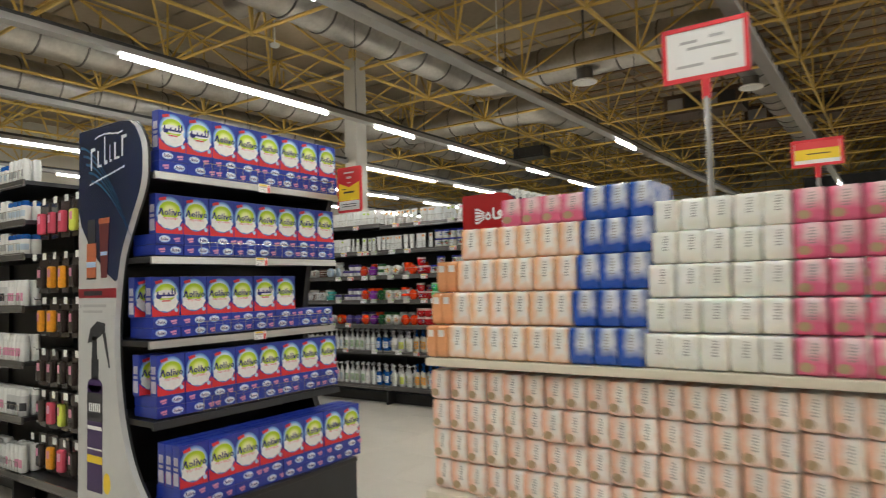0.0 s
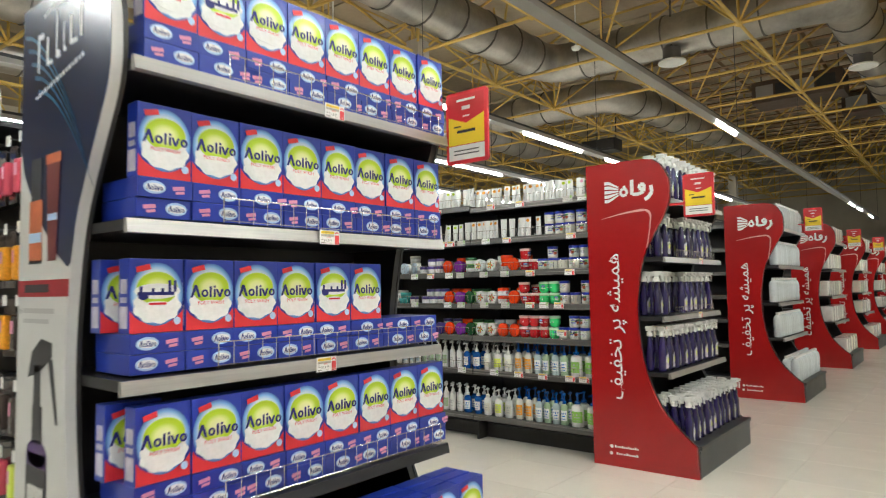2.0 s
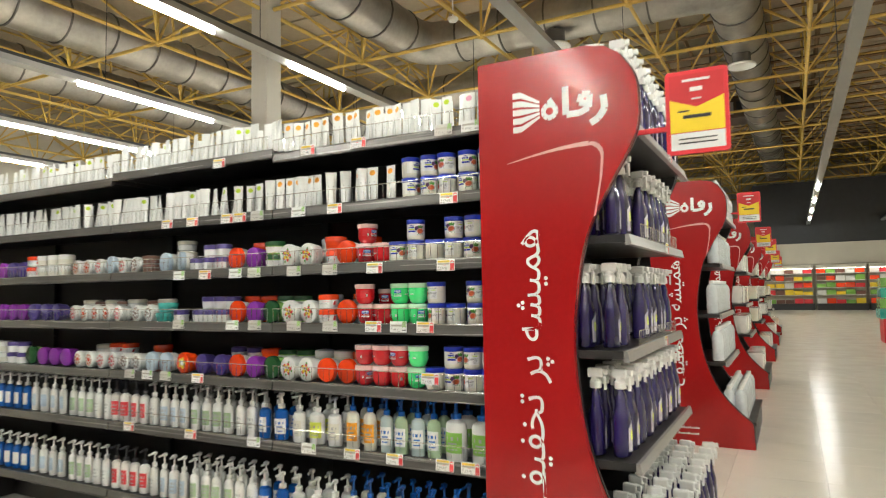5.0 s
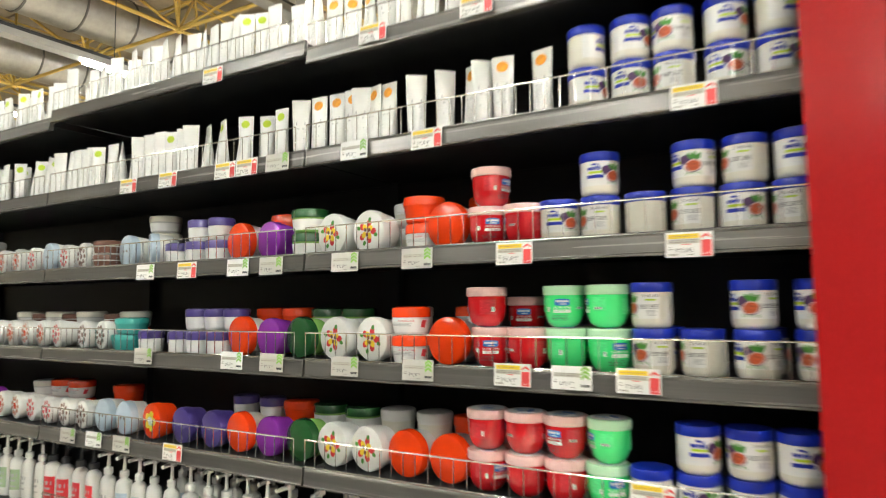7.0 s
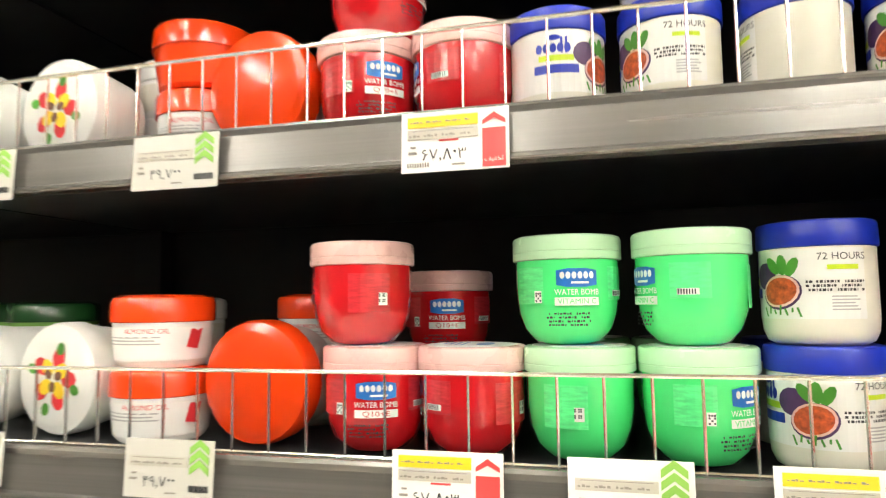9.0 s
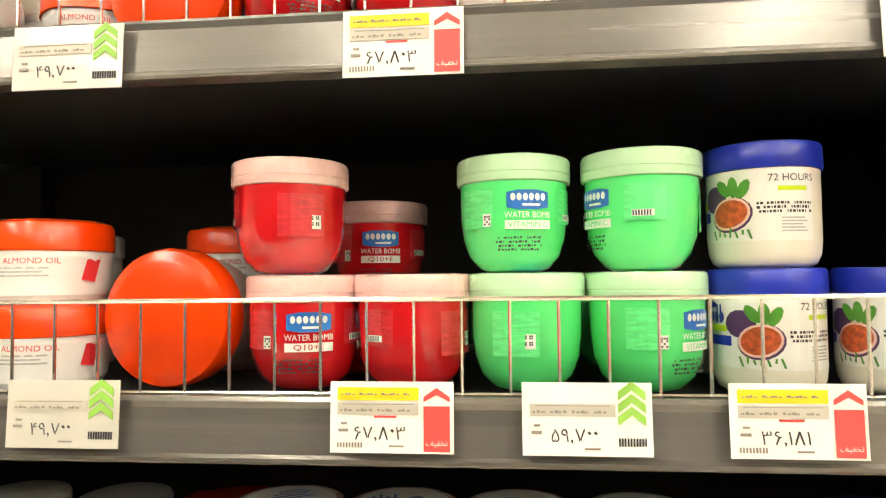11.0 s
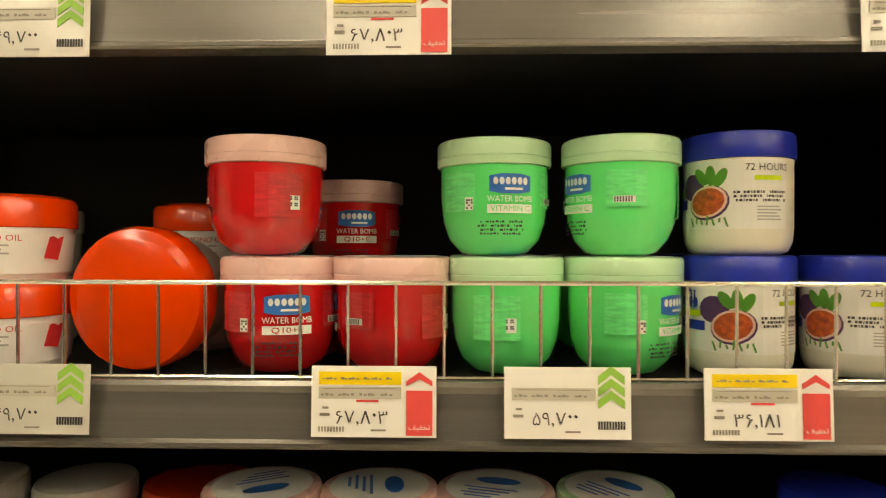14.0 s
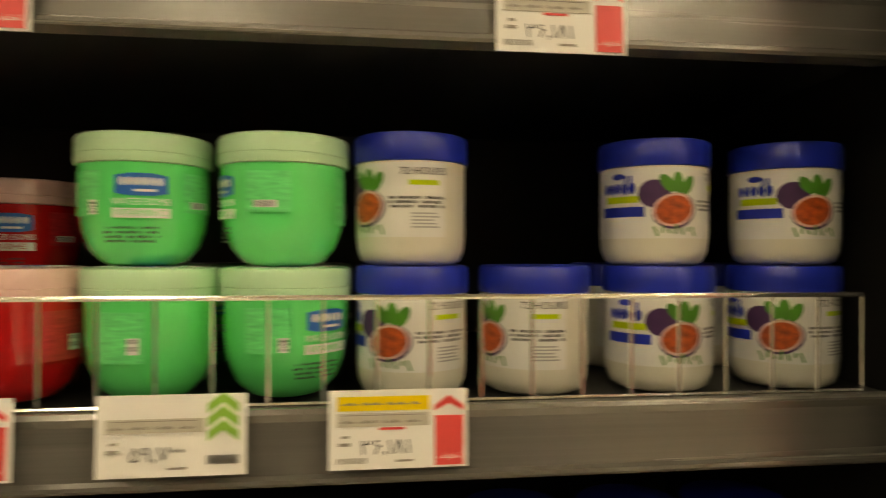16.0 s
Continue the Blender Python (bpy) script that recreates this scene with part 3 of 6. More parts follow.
for n, y in enumerate(GOND):
    cap = end_cap(y, base=0.26 if n == 0 else 0.2, dark_low=n == 0)
    if n == 0:
        left = left_panel = end_panel(-3.72, y, -1, LGREY, cap, "grey end panel printed with hair product advert")
    else:
        left = end_panel(-3.645, y, -1, RED, cap, "glossy red waved end panel with white slogan")
        store_logo(left, -3.645, y)
    right = end_panel(-3.71, y + 1.3, 1, BLACK, cap, "dark waved end panel closing the end shelf")
    bays = 5 if n < 2 else 3
    for k in range(bays):
        x = END_X + 0.045 - BAY * k
        lv = LEVELS if k != 1 else (2.022,) + LEVELS[1:]
        if n == 0:
            lv = (0.17,) if k == 0 else (2.06, 1.8, 1.58, 1.24, 0.88, 0.53, 0.17)
            x += 0.22 if k else 0
        shelf_bay(x, y + 0.09, -1, lv) if n or k else shelf_bay(x, y + 0.09, -1, lv, name="hook_bay", label="black pegboard bay with rows of display hooks")
        if n < 3:
            shelf_bay(x, y + 1.23, 1, LEVELS[::2])


# ---- goods: each kind is built once at the origin, facing -y, and then copied ----
def wordmark(cx, cz, w, h):
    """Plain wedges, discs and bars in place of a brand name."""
    z0 = cz - h / 2
    u = cx - w / 2
    k = w / 6.0
    mid = h * 0.66
    t = k * 0.3

    def bowl(c, a0, a1, n=9):
        """A bent bar: part of a ring, angles in degrees."""
        ring = [radians(a0 + (a1 - a0) * i / n) for i in range(n + 1)]
        rx, rz = k * 0.52, mid / 2
        return [(c + rx * math.cos(q), z0 + rz + rz * math.sin(q)) for q in ring] + [(c + (rx - t) * math.cos(q), z0 + rz + (rz - t * 0.85) * math.sin(q)) for q in ring[::-1]]
    out = [[(u, z0), (u + t * 1.1, z0), (u + k * 0.78, z0 + h * 0.62), (u + k * 1.12, z0), (u + k * 1.12 + t * 1.2, z0), (u + k * 0.95, z0 + h), (u + k * 0.6, z0 + h)]]
    out.append(bowl(u + k * 2.08, 0, 360))
    out.append(rect(u + k * 2.78, z0, u + k * 2.78 + t, z0 + h * 0.9))
    out.append(rect(u + k * 3.38, z0, u + k * 3.38 + t, z0 + mid))
    out.append(oval(u + k * 3.38 + t / 2, z0 + h * 0.86, t * 0.6, t * 0.55, 8))
    out.append([(u + k * 4.12, z0), (u + k * 4.42, z0), (u + k * 4.86, z0 + mid), (u + k * 4.54, z0 + mid), (u + k * 4.27, z0 + mid * 0.4), (u + k * 4.0, z0 + mid), (u + k * 3.7, z0 + mid)])
    out.append(bowl(u + k * 5.42, 0, 360))
    return out


def strokes_mark(cx, cz, w, h):
    """Plain flowing strokes in place of a brand name in another script."""
    out = [rect(cx - w * 0.5, cz - h * 0.3, cx + w * 0.42, cz - h * 0.12)]
    for u, a in ((-0.42, 0.3), (-0.12, 0.2), (0.12, 0.2), (0.3, 0.62), (0.44, 0.62)):
        out.append(rect(cx + w * u - w * 0.035, cz - h * 0.12, cx + w * u + w * 0.035, cz - h * 0.12 + h * a))
    out.append(oval(cx - w * 0.36, cz - h * 0.36, w * 0.13, h * 0.2, 10))
    return out


CW, CH, CD = 0.161, 0.207, 0.058
HALO = radial_mat("halo_print", ((0.0, (0.8, 0.84, 0.88)), (0.72, (0.66, 0.78, 0.9)), (0.88, (0.2, 0.42, 0.76)), (1.0, (0.017, 0.038, 0.33))), (0, CH * 0.52), (CW * 0.5, CH * 0.44), coat=0.3)
LIMEDISC = radial_mat("lime_disc_print", ((0.0, (0.86, 0.9, 0.66)), (0.4, (0.8, 0.87, 0.36)), (0.68, (0.52, 0.7, 0.02)), (0.9, (0.44, 0.63, 0.01)), (1.0, (0.66, 0.8, 0.2))), (0, CH * 0.595), (CW * 0.4, CH * 0.235))


def carton_art(b, w, h, y, alt):
    """Printed face: red foot, white splash, lime disc, wordmark."""
    foot = [(-w / 2 + 0.001, 0.001), (w / 2 - 0.001, 0.001)]
    for i in range(13):
        t = i / 12
        foot.append((w / 2 - 0.001 - (w - 0.002) * t, h * (0.3 - 0.2 * math.sin(math.pi * t) ** 0.7)))
    part("red_foot", decal([foot], y), REDP, b)
    part("halo", decal([oval(0, h * 0.52, w * 0.495, h * 0.43, 26)], y - 0.0008), HALO, b)
    foam = [(w * (0.44 + 0.022 * math.cos(9 * t)) * math.cos(t), h * (0.36 + (0.235 + 0.012 * math.cos(9 * t)) * math.sin(t))) for t in (2 * math.pi * i / 40 for i in range(40))]
    part("splash", decal([foam], y - 0.0016), SPECK, b)
    part("lime_disc", decal([oval(0, h * 0.6, w * 0.385, h * 0.225, 28)], y - 0.0024), LIMEDISC, b)
    part("splash_front", decal([oval(0, h * 0.31, w * 0.4, h * 0.115, 20)], y - 0.0032), SPECK, b)
    if alt:
        part("plate", decal([oval(0, h * 0.56, w * 0.43, h * 0.105, 20)], y - 0.0036), SPECK, b)
    mark = strokes_mark(0, h * 0.58, w * 0.74, h * 0.25) if alt else wordmark(0, h * 0.55, w * 0.86, h * 0.175)
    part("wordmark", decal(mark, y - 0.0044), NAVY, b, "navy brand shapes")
    if alt:
        part("kind_text", decal([rect(-w * 0.16, h * 0.375, w * 0.16, h * 0.405)], y - 0.005), REDP, b)
    else:
        part("kind_text", shifted(letters("POLY WASH", w * 0.1, fine=2), 0, y - 0.005, h * 0.385), REDP, b, "small red lettering")
    part("flash", decal([tilted(-w * 0.27, h * 0.87, w * 0.26, h * 0.075, 14)], y - 0.005), REDP, b)
    part("badge", decal([oval(w * 0.37, h * 0.15, w * 0.07, h * 0.055, 12)], y - 0.0044), SKY, b)


def carton(alt=False):
    b = root("detergent_carton", "upright blue and white washing powder carton with lime disc", "detergent box", "washing powder cartons")
    part("box", boxed((-CW / 2 + 0.001, 0, 0), (CW / 2 - 0.001, CD, CH), 0.002), PBLUE, b)
    carton_art(b, CW - 0.004, CH, -0.0005, alt)
    bm = bmesh.new()
    x = -(CW / 2 - 0.0006)
    for lo, hi in (((0.008, 0.015), (0.05, 0.075)), ((0.012, 0.085), (0.046, 0.1)), ((0.012, 0.11), (0.046, 0.15))):
        box(bm, (x - 0.0006, lo[0], lo[1]), (x + 0.001, hi[0], hi[1]))
    stuff(part("side_print", bm, LILAC, b))
    return b


FH = 0.056


def flat_carton(k):
    b = root("detergent_carton_flat", "blue washing powder carton lying flat, spine outwards", "detergent box", "flat washing powder cartons")
    part("box", boxed((-CW / 2 + 0.001, 0, 0), (CW / 2 - 0.001, CH, FH - 0.001), 0.002), PBLUE, b)
    w, y = CW, -0.0005
    cx = (-0.2, 0.22, 0.0)[k] * w
    part("spine_halo", decal([oval(cx, FH / 2, w * 0.2, FH * 0.33, 18)], y), SKY, b)
    part("spine_plate", decal([oval(cx, FH / 2, w * 0.17, FH * 0.22, 18)], y - 0.0008), SPECK, b)
    part("spine_mark", decal(wordmark(cx, FH / 2, w * 0.3, FH * 0.32), y - 0.0016), NAVY, b)
    cz = -cx if k < 2 else 0.38 * w
    part("spine_flash", decal([tilted(cz * 1.2, FH * 0.55, w * 0.22, FH * 0.2, 8), tilted(cz * 1.2 + 0.004, FH * 0.33, w * 0.16, FH * 0.14, 8)], y), PINKPRINT, b)
    return b


PINKPRINT = mat("pink_print", (0.7, 0.28, 0.42), 0.4)
UP = [carton(False), carton(True)]
FLAT = [flat_carton(0), flat_carton(1), flat_carton(2)]
rnd = random.Random(4)
for row, (zb, xf, layers, gap) in enumerate(((1.967, -3.055, 2, 0), (1.537, -3.085, 2, 0), (1.107, -3.115, 2, 2), (0.707, -3.075, 2, 0), (0.2755, -2.88, 2, 0))):
    deep = 3 if row == 4 else 1
    for i in range(8):
        y = G1 + 0.075 + CW / 2 + i * (CW + 0.0005)
        j = rnd.uniform(-0.003, 0.003)
        for k in range(layers):
            lx = xf - 0.008 - rnd.uniform(0, 0.008)
            placed(FLAT[rnd.choice((0, 0, 1, 1, 2))], lx, y, zb + 0.001 + FH * k, 90 + rnd.uniform(-0.7, 0.7))
        if i < 8 - gap:
            for d in range(deep):
                alt = (row == 0 and i < 2) or (row == 2 and i in (0, 4))
                placed(UP[1 if alt else 0], xf - 0.018 - j - d * (CD + 0.006), y + rnd.uniform(-0.001, 0.001), zb + FH * layers + 0.001, 90 + rnd.uniform(-1.5, 1.5))
        if row in (2, 3) and i == 0:
            placed(UP[0], xf - 0.13, G1 + 0.047 + CW / 2, zb + FH * layers + 0.001, 90)


# ---- wire fences ----
def fence_mesh(length, height, pitch=0.0345):
    bm = bmesh.new()
    rod(bm, (0, 0, height), (length, 0, height), 0.0019, 6)
    rod(bm, (0, 0, 0.006), (length, 0, 0.006), 0.0014, 4)
    n = int(length / pitch)
    for k in range(n + 1):
        u = k * length / n
        rod(bm, (u, 0, 0.0), (u, 0, height), 0.0013 if k not in (0, n) else 0.0019, 5)
    return bm


def fence(x, y, z, length, height, rz=0.0, pitch=0.0345, near=False):
    f = root("shelf_fence", "thin chrome wire fence along a shelf front", "wire fence", "wire fences")
    if near:
        part("top_rail", rod(bmesh.new(), (0, 0, height), (length, 0, height), 0.0019, 6), WIRE, f)
        part("bottom_rail", rod(bmesh.new(), (0, 0, 0.006), (length, 0, 0.006), 0.0014, 4), WIRE, f)
        n = int(length / pitch)
        w = part("wire", rod(bmesh.new(), (0, 0, 0), (0, 0, height), 0.0013, 5), WIRE, f)
        for k in range(1, n + 1):
            o = new("wire", w.data)
            o.parent = f
            o.location = (k * length / n, 0, 0)
    else:
        part("wire_grid", fence_mesh(length, height, pitch), WIRE, f)
    f.matrix_basis = pose(x, y, z, 0, 0, rz)
    return f


for z, x in ((1.967, -3.05), (1.537, -3.08), (1.107, -3.105), (0.707, -3.065)):
    fence(x, G1 + 0.33, z, 0.98, 0.075, 90, 0.05)
for k in range(3):
    for i, z in enumerate(LEVELS[:5]):
        if k == 2 and i > 3:
            continue
        top = z + LIP + (0.025 if (k == 1 and i == 0) else 0)
        fence(END_X + 0.045 - BAY * (k + 1) - 0.005, G2 + 0.096, top, BAY - 0.04, 0.075, near=k == 0 and i in (2, 3))
for z in LEVELS[5:6]:
    fence(END_X + 0.045 - BAY + 0.02, G2 + 0.096, z + LIP, BAY - 0.04, 0.07, 0, 0.05)
    fence(END_X + 0.045 - 2 * BAY + 0.02, G2 + 0.096, z + LIP, BAY - 0.04, 0.07, 0, 0.05)


# ---- jars, tubes and bottles ----
def rolled(bm, r, z, wide, turn=0.0):
    """Lettering made wide metres long and laid round an upright cylinder of radius r at height z."""
    xs = [v.co.x for v in bm.verts]
    f = wide / (max(xs) - min(xs))
    for v in bm.verts:
        a = v.co.x * f / r + turn
        v.co = Vector((r * math.sin(a), -r * math.cos(a), v.co.z + z))
    return bm


def jar_red(kind):
    green = kind == "green"
    j = root("cream_jar", ("green gel cream jar with pale green lid" if green else "red gel cream jar with pale pink lid"), "cosmetic jar", "green cream jars" if green else "red cream jars")
    r = 0.0455
    part("pot", lathe(bmesh.new(), [(0, 0), (0.022, 0.0), (0.03, 0.0035), (0.0385, 0.013), (0.0435, 0.027), (0.0456, 0.044), (0.046, 0.066), (0.046, 0.074), (0.042, 0.076)], 32), GREENJ if green else REDJ, j, smooth=True)
    part("lid", lathe(bmesh.new(), [(0.045, 0.0715), (0.0482, 0.0725), (0.0487, 0.074), (0.0487, 0.0785), (0.0483, 0.079), (0.0487, 0.0795), (0.0487, 0.0895), (0.0476, 0.092), (0.0455, 0.093), (0, 0.093)], 32), GREENLID if green else PINKLID, j, smooth=True)
    disc = bmesh.new()
    disc.faces.new([disc.verts.new((a, b, 0.0934)) for a, b in oval(0, 0, 0.041, 0.041, 24)])
    part("lid_label", disc, WHITE, j, "printed white lid label")
    disc = bmesh.new()
    for q in [oval(0, 0.012, 0.019, 0.008, 16)] + [rect(-0.024 + 0.004 * (k % 2), -0.008 - 0.006 * k, 0.02 - 0.006 * k, -0.0055 - 0.006 * k) for k in range(4)]:
        disc.faces.new([disc.verts.new((a, b, 0.0938)) for a, b in q])
    part("lid_badge", disc, COMBLUE, j)
    rr = 0.0465
    part("badge", wrapped([[(-0.0175, 0.0505), (-0.008, 0.0488), (0.008, 0.0488), (0.0175, 0.0505), (0.0175, 0.0625), (0.008, 0.0642), (-0.008, 0.0642), (-0.0175, 0.0625)]], rr), COMBLUE, j, "blue brand badge with white marks")
    part("badge_mark", wrapped([oval(-0.0125 + 0.005 * i, 0.0585, 0.0021, 0.003, 10) for i in range(6)], rr + 0.0005), WHITE, j)
    part("badge_line", wrapped([rect(-0.005, 0.0515, 0.01, 0.0533)], rr + 0.0005), WHITE, j)
    part("name_text", rolled(letters("WATER BOMB", 0.0068, fine=2), rr + 0.0004, 0.0445, 0.0385), WHITE, j, "white product lettering")
    part("strength_plate", wrapped([rect(-0.019, 0.0337, 0.019, 0.0404)], rr), WHITE, j)
    part("strength_text", rolled(letters("VITAMIN C" if green else "Q10+E", 0.0062, fine=2), rr + 0.0006, 0.037, 0.033 if green else 0.024), GREENJ if green else REDJ, j)
    panel = mat_gpanel if green else mat_rpanel
    for q in ((-0.062, 0.035, -0.029, 0.066), (0.03, 0.038, 0.062, 0.066), (0.1, 0.03, 0.138, 0.064)):
        part("ingredient_panel", wrapped([rect(*q)], rr - 0.0001), panel, j)
    for q in ((-0.038, 0.036, -0.031, 0.046), (0.036, 0.041, 0.053, 0.046), (0.128, 0.036, 0.136, 0.047)):
        part("code_patch", wrapped([rect(*q)], rr + 0.0003), WHITE, j)
    stuff(part("code_lines", wrapped([rect(0.037 + 0.0021 * i, 0.0415, 0.0381 + 0.0021 * i, 0.0455) for i in range(7)] + [rect(-0.037 + 0.002 * a, 0.037 + 0.002 * b, -0.0355 + 0.002 * a, 0.0385 + 0.002 * b) for a, b in ((0, 0), (2, 0), (1, 1), (0, 2), (2, 3), (1, 3), (0, 3), (2, 2))] + [rect(0.1288 + 0.0016 * a, 0.037 + 0.0016 * b, 0.1301 + 0.0016 * a, 0.0383 + 0.0016 * b) for a in range(4) for b in range(6) if (a * 3 + b * 5 + a * b) % 3], rr + 0.0006), INK, j))
    st = []
    for b in range(4):
        u = -0.026 + 0.002 * (b % 2)
        for a in range(14):
            wide = 0.0009 + 0.0008 * ((a * 7 + b * 5) % 3)
            if (a * 5 + b * 3) % 7:
                st.append(rect(u, 0.0168 + 0.0031 * b + 0.0002 * (a % 3), u + wide, 0.0184 + 0.0031 * b + 0.0003 * (a % 2)))
            u += wide + 0.0009
    stuff(part("stamp", wrapped(st, 0.0444), INK, j, "dotted black date stamp"))
    if green:
        for c in j.children:
            c.data.transform(Matrix.Diagonal((0.972, 0.972, 1, 1)))
    return j


mat_gpanel = mat("green_panel", (0.13, 0.81, 0.27), 0.24, coat=0.8, vary=0.22, scale=90, fine=500, streak=(1, 1, 5))
mat_rpanel = mat("red_panel_print", (0.56, 0.03, 0.04), 0.24, coat=0.8, vary=0.3, scale=90, fine=500, streak=(1, 1, 5))


def jar_fig():
    j = root("fruit_cream_jar", "white cream jar with blue lid and fig picture", "cosmetic jar", "blue lidded jars")
    part("pot", lathe(bmesh.new(), [(0, 0), (0.032, 0.0), (0.037, 0.003), (0.04, 0.01), (0.041, 0.02), (0.041, 0.079), (0.039, 0.08)], 32), CREAM, j, smooth=True)
    part("lid", lathe(bmesh.new(), [(0.04, 0.0735), (0.0426, 0.0745), (0.043, 0.076), (0.0427, 0.0918), (0.0415, 0.0938), (0.039, 0.0945), (0, 0.094)], 32), BLUELID, j, smooth=True)
    rr = 0.0412
    part("label", wrapped([rect(-0.075, 0.02, 0.075, 0.0725)], rr), WPLAST, j)
    rr += 0.0004
    part("fig_whole", wrapped([oval(-0.001, 0.053, 0.012, 0.0105, 14)], rr), FIGD, j, "purple whole fig picture")
    part("fig_skin", wrapped([oval(0.014, 0.0402, 0.0172, 0.0132, 18, 12)], rr + 0.0001), FIGD, j, "dark fig skin picture")
    part("fig_rim", wrapped([oval(0.0135, 0.041, 0.0162, 0.0122, 18, 12)], rr + 0.0002), PINKLID, j, "pale fig rind picture")
    part("fig_half", wrapped([oval(0.0135, 0.041, 0.0142, 0.0104, 18, 12)], rr + 0.0003), FIG, j, "red halved fig picture")
    for i, (u, v, a) in enumerate(((0.024, 0.059, 60), (0.0165, 0.061, 95), (0.0085, 0.0605, 130))):
        part("fig_leaf", wrapped([oval(u, v, 0.0082, 0.0042, 10, a)], rr + 0.0001 * i), LEAF, j)
    part("brand_bar", wrapped([oval(-0.0415 + 0.006 * i, 0.0575, 0.0028, 0.0042, 10) for i in range(5)] + [rect(-0.0235, 0.053, -0.0215, 0.067), rect(-0.0195, 0.053, -0.0175, 0.067), oval(-0.029, 0.0665, 0.006, 0.0025, 10)], rr), BLUELID, j, "blue brand blocks")
    for q in ((-0.042, 0.0465, -0.012, 0.0515), (0.048, 0.0565, 0.07, 0.06)):
        part("lime_bar", wrapped([rect(*q)], rr), LIME, j)
    part("green_script", wrapped([tilted(0.0 + 0.0048 * i, 0.0252 + 0.0015 * (i % 2), 0.0016, 0.0075 - 0.002 * (i % 3), 20 - 25 * (i % 2)) for i in range(7)], rr + 0.0006), LEAF, j, "green handwritten strokes")
    part("blue_strip", wrapped([rect(-0.046, 0.036, -0.008, 0.0435)], rr), BLUELID, j)
    st = []
    for b in range(3):
        u = 0.0335
        for a in range(18):
            wide = 0.0008 + 0.0007 * ((a * 7 + b * 5) % 3)
            if (a * 5 + b * 3) % 8:
                st.append(rect(u, 0.0405 + 0.0031 * b, u + wide, 0.0424 + 0.0031 * b))
            u += wide + 0.0008
    stuff(part("stamp", wrapped(st, rr), INK, j, "dotted black date stamp"))
    stuff(part("fine_print", wrapped([rect(0.05, 0.0265 + 0.0024 * b, 0.07 - 0.002 * (b % 3), 0.0276 + 0.0024 * b) for b in range(5)], rr), GREYP, j))
    bm = letters("72 HOURS", 0.0075)
    for v in bm.verts:
        a = (v.co.x + 0.0585) / rr
        v.co = Vector(((rr + 0.0004) * math.sin(a), -(rr + 0.0004) * math.cos(a), v.co.z + 0.066))
    part("hours_text", bm, INK, j)
    return j


def tub(pot, lid, label, h=0.075, r=0.058, band=None, name="cream_tub"):
    """A wide low tub with a domed lid."""
    t = root(name, label, "cosmetic tub", "cream tubs")
    part("pot", lathe(bmesh.new(), [(0, 0), (r * 0.78, 0), (r * 0.86, 0.004), (r * 0.96, h * 0.62), (r * 0.93, h * 0.66)], 32), pot, t, smooth=True)
    part("lid", lathe(bmesh.new(), [(r * 0.98, h * 0.62), (r, h * 0.63), (r, h * 0.9), (r * 0.96, h * 0.96), (r * 0.85, h * 0.985), (r * 0.8, h), (0, h * 1.005)], 32), lid, t, smooth=True)
    if lid is ORANGEL and pot is WPLAST:
        part("brand_flag", wrapped([[(r * 1.05, h * 0.28), (r * 1.3, h * 0.25), (r * 1.45, h * 0.56), (r * 1.15, h * 0.52)]], r * 0.958), REDP, t, "red brand flag")
        part("green_field", wrapped([rect(-r * 1.5, h * 0.2, -r * 1.15, h * 0.45)], r * 0.955), GRNP, t)
        part("name_text", rolled(letters("ALMOND OIL", 0.007, fine=2), r * 0.962, h * 0.5, 0.045, 0.3), REDP, t, "red product lettering")
        part("fine_print", wrapped([rect(-r * 0.75, h * (0.32 + 0.045 * k), r * (0.55 - 0.1 * (k % 2)), h * (0.34 + 0.045 * k)) for k in range(3)], r * 0.945), GREYP, t)
    if band:
        part("label_band", lathe(bmesh.new(), [(r * 0.885 + 0.0006, h * 0.1), (r * 0.953 + 0.0006, h * 0.55)], 32), band, t, smooth=True)
    return t


def disc_tub(pot, lid, label, art=None, r=0.058, h=0.075):
    """The same tub lying on its side with the lid to the front; art: (material, count, ring) of petals printed on the lid."""
    t = root("cream_tub_on_side", label, "cosmetic tub", "tubs lying lid outwards")
    lay = pose(0, 0, r, 90, 0, 0)

    def laid(bm):
        bmesh.ops.transform(bm, matrix=Matrix.Translation((0, 0.03, 0)) @ lay @ Matrix.Translation((0, 0, -h)), verts=bm.verts[:])
        return bm
    part("pot", laid(lathe(bmesh.new(), [(0, 0), (r * 0.78, 0), (r * 0.86, 0.004), (r * 0.96, h * 0.62), (r * 0.93, h * 0.66)], 32)), pot, t, smooth=True)
    part("lid", laid(lathe(bmesh.new(), [(r * 0.98, h * 0.62), (r, h * 0.63), (r, h * 0.9), (r * 0.96, h * 0.96), (r * 0.85, h * 0.985), (r * 0.8, h), (0, h * 1.004)], 32)), lid, t, smooth=True)
    for k, (m, n, ring, size) in enumerate(art or ()):
        bm = bmesh.new()
        for i in range(n):
            a = 2 * math.pi * (i + 0.4 * k) / n
            q = oval(r * ring * math.cos(a), r * ring * math.sin(a), r * size, r * size * 0.8, 8, math.degrees(a))
            bm.faces.new([bm.verts.new((u, v, h * (1.008 + 0.004 * k))) for u, v in q])
        part("lid_print", laid(bm), m, t)
    return t


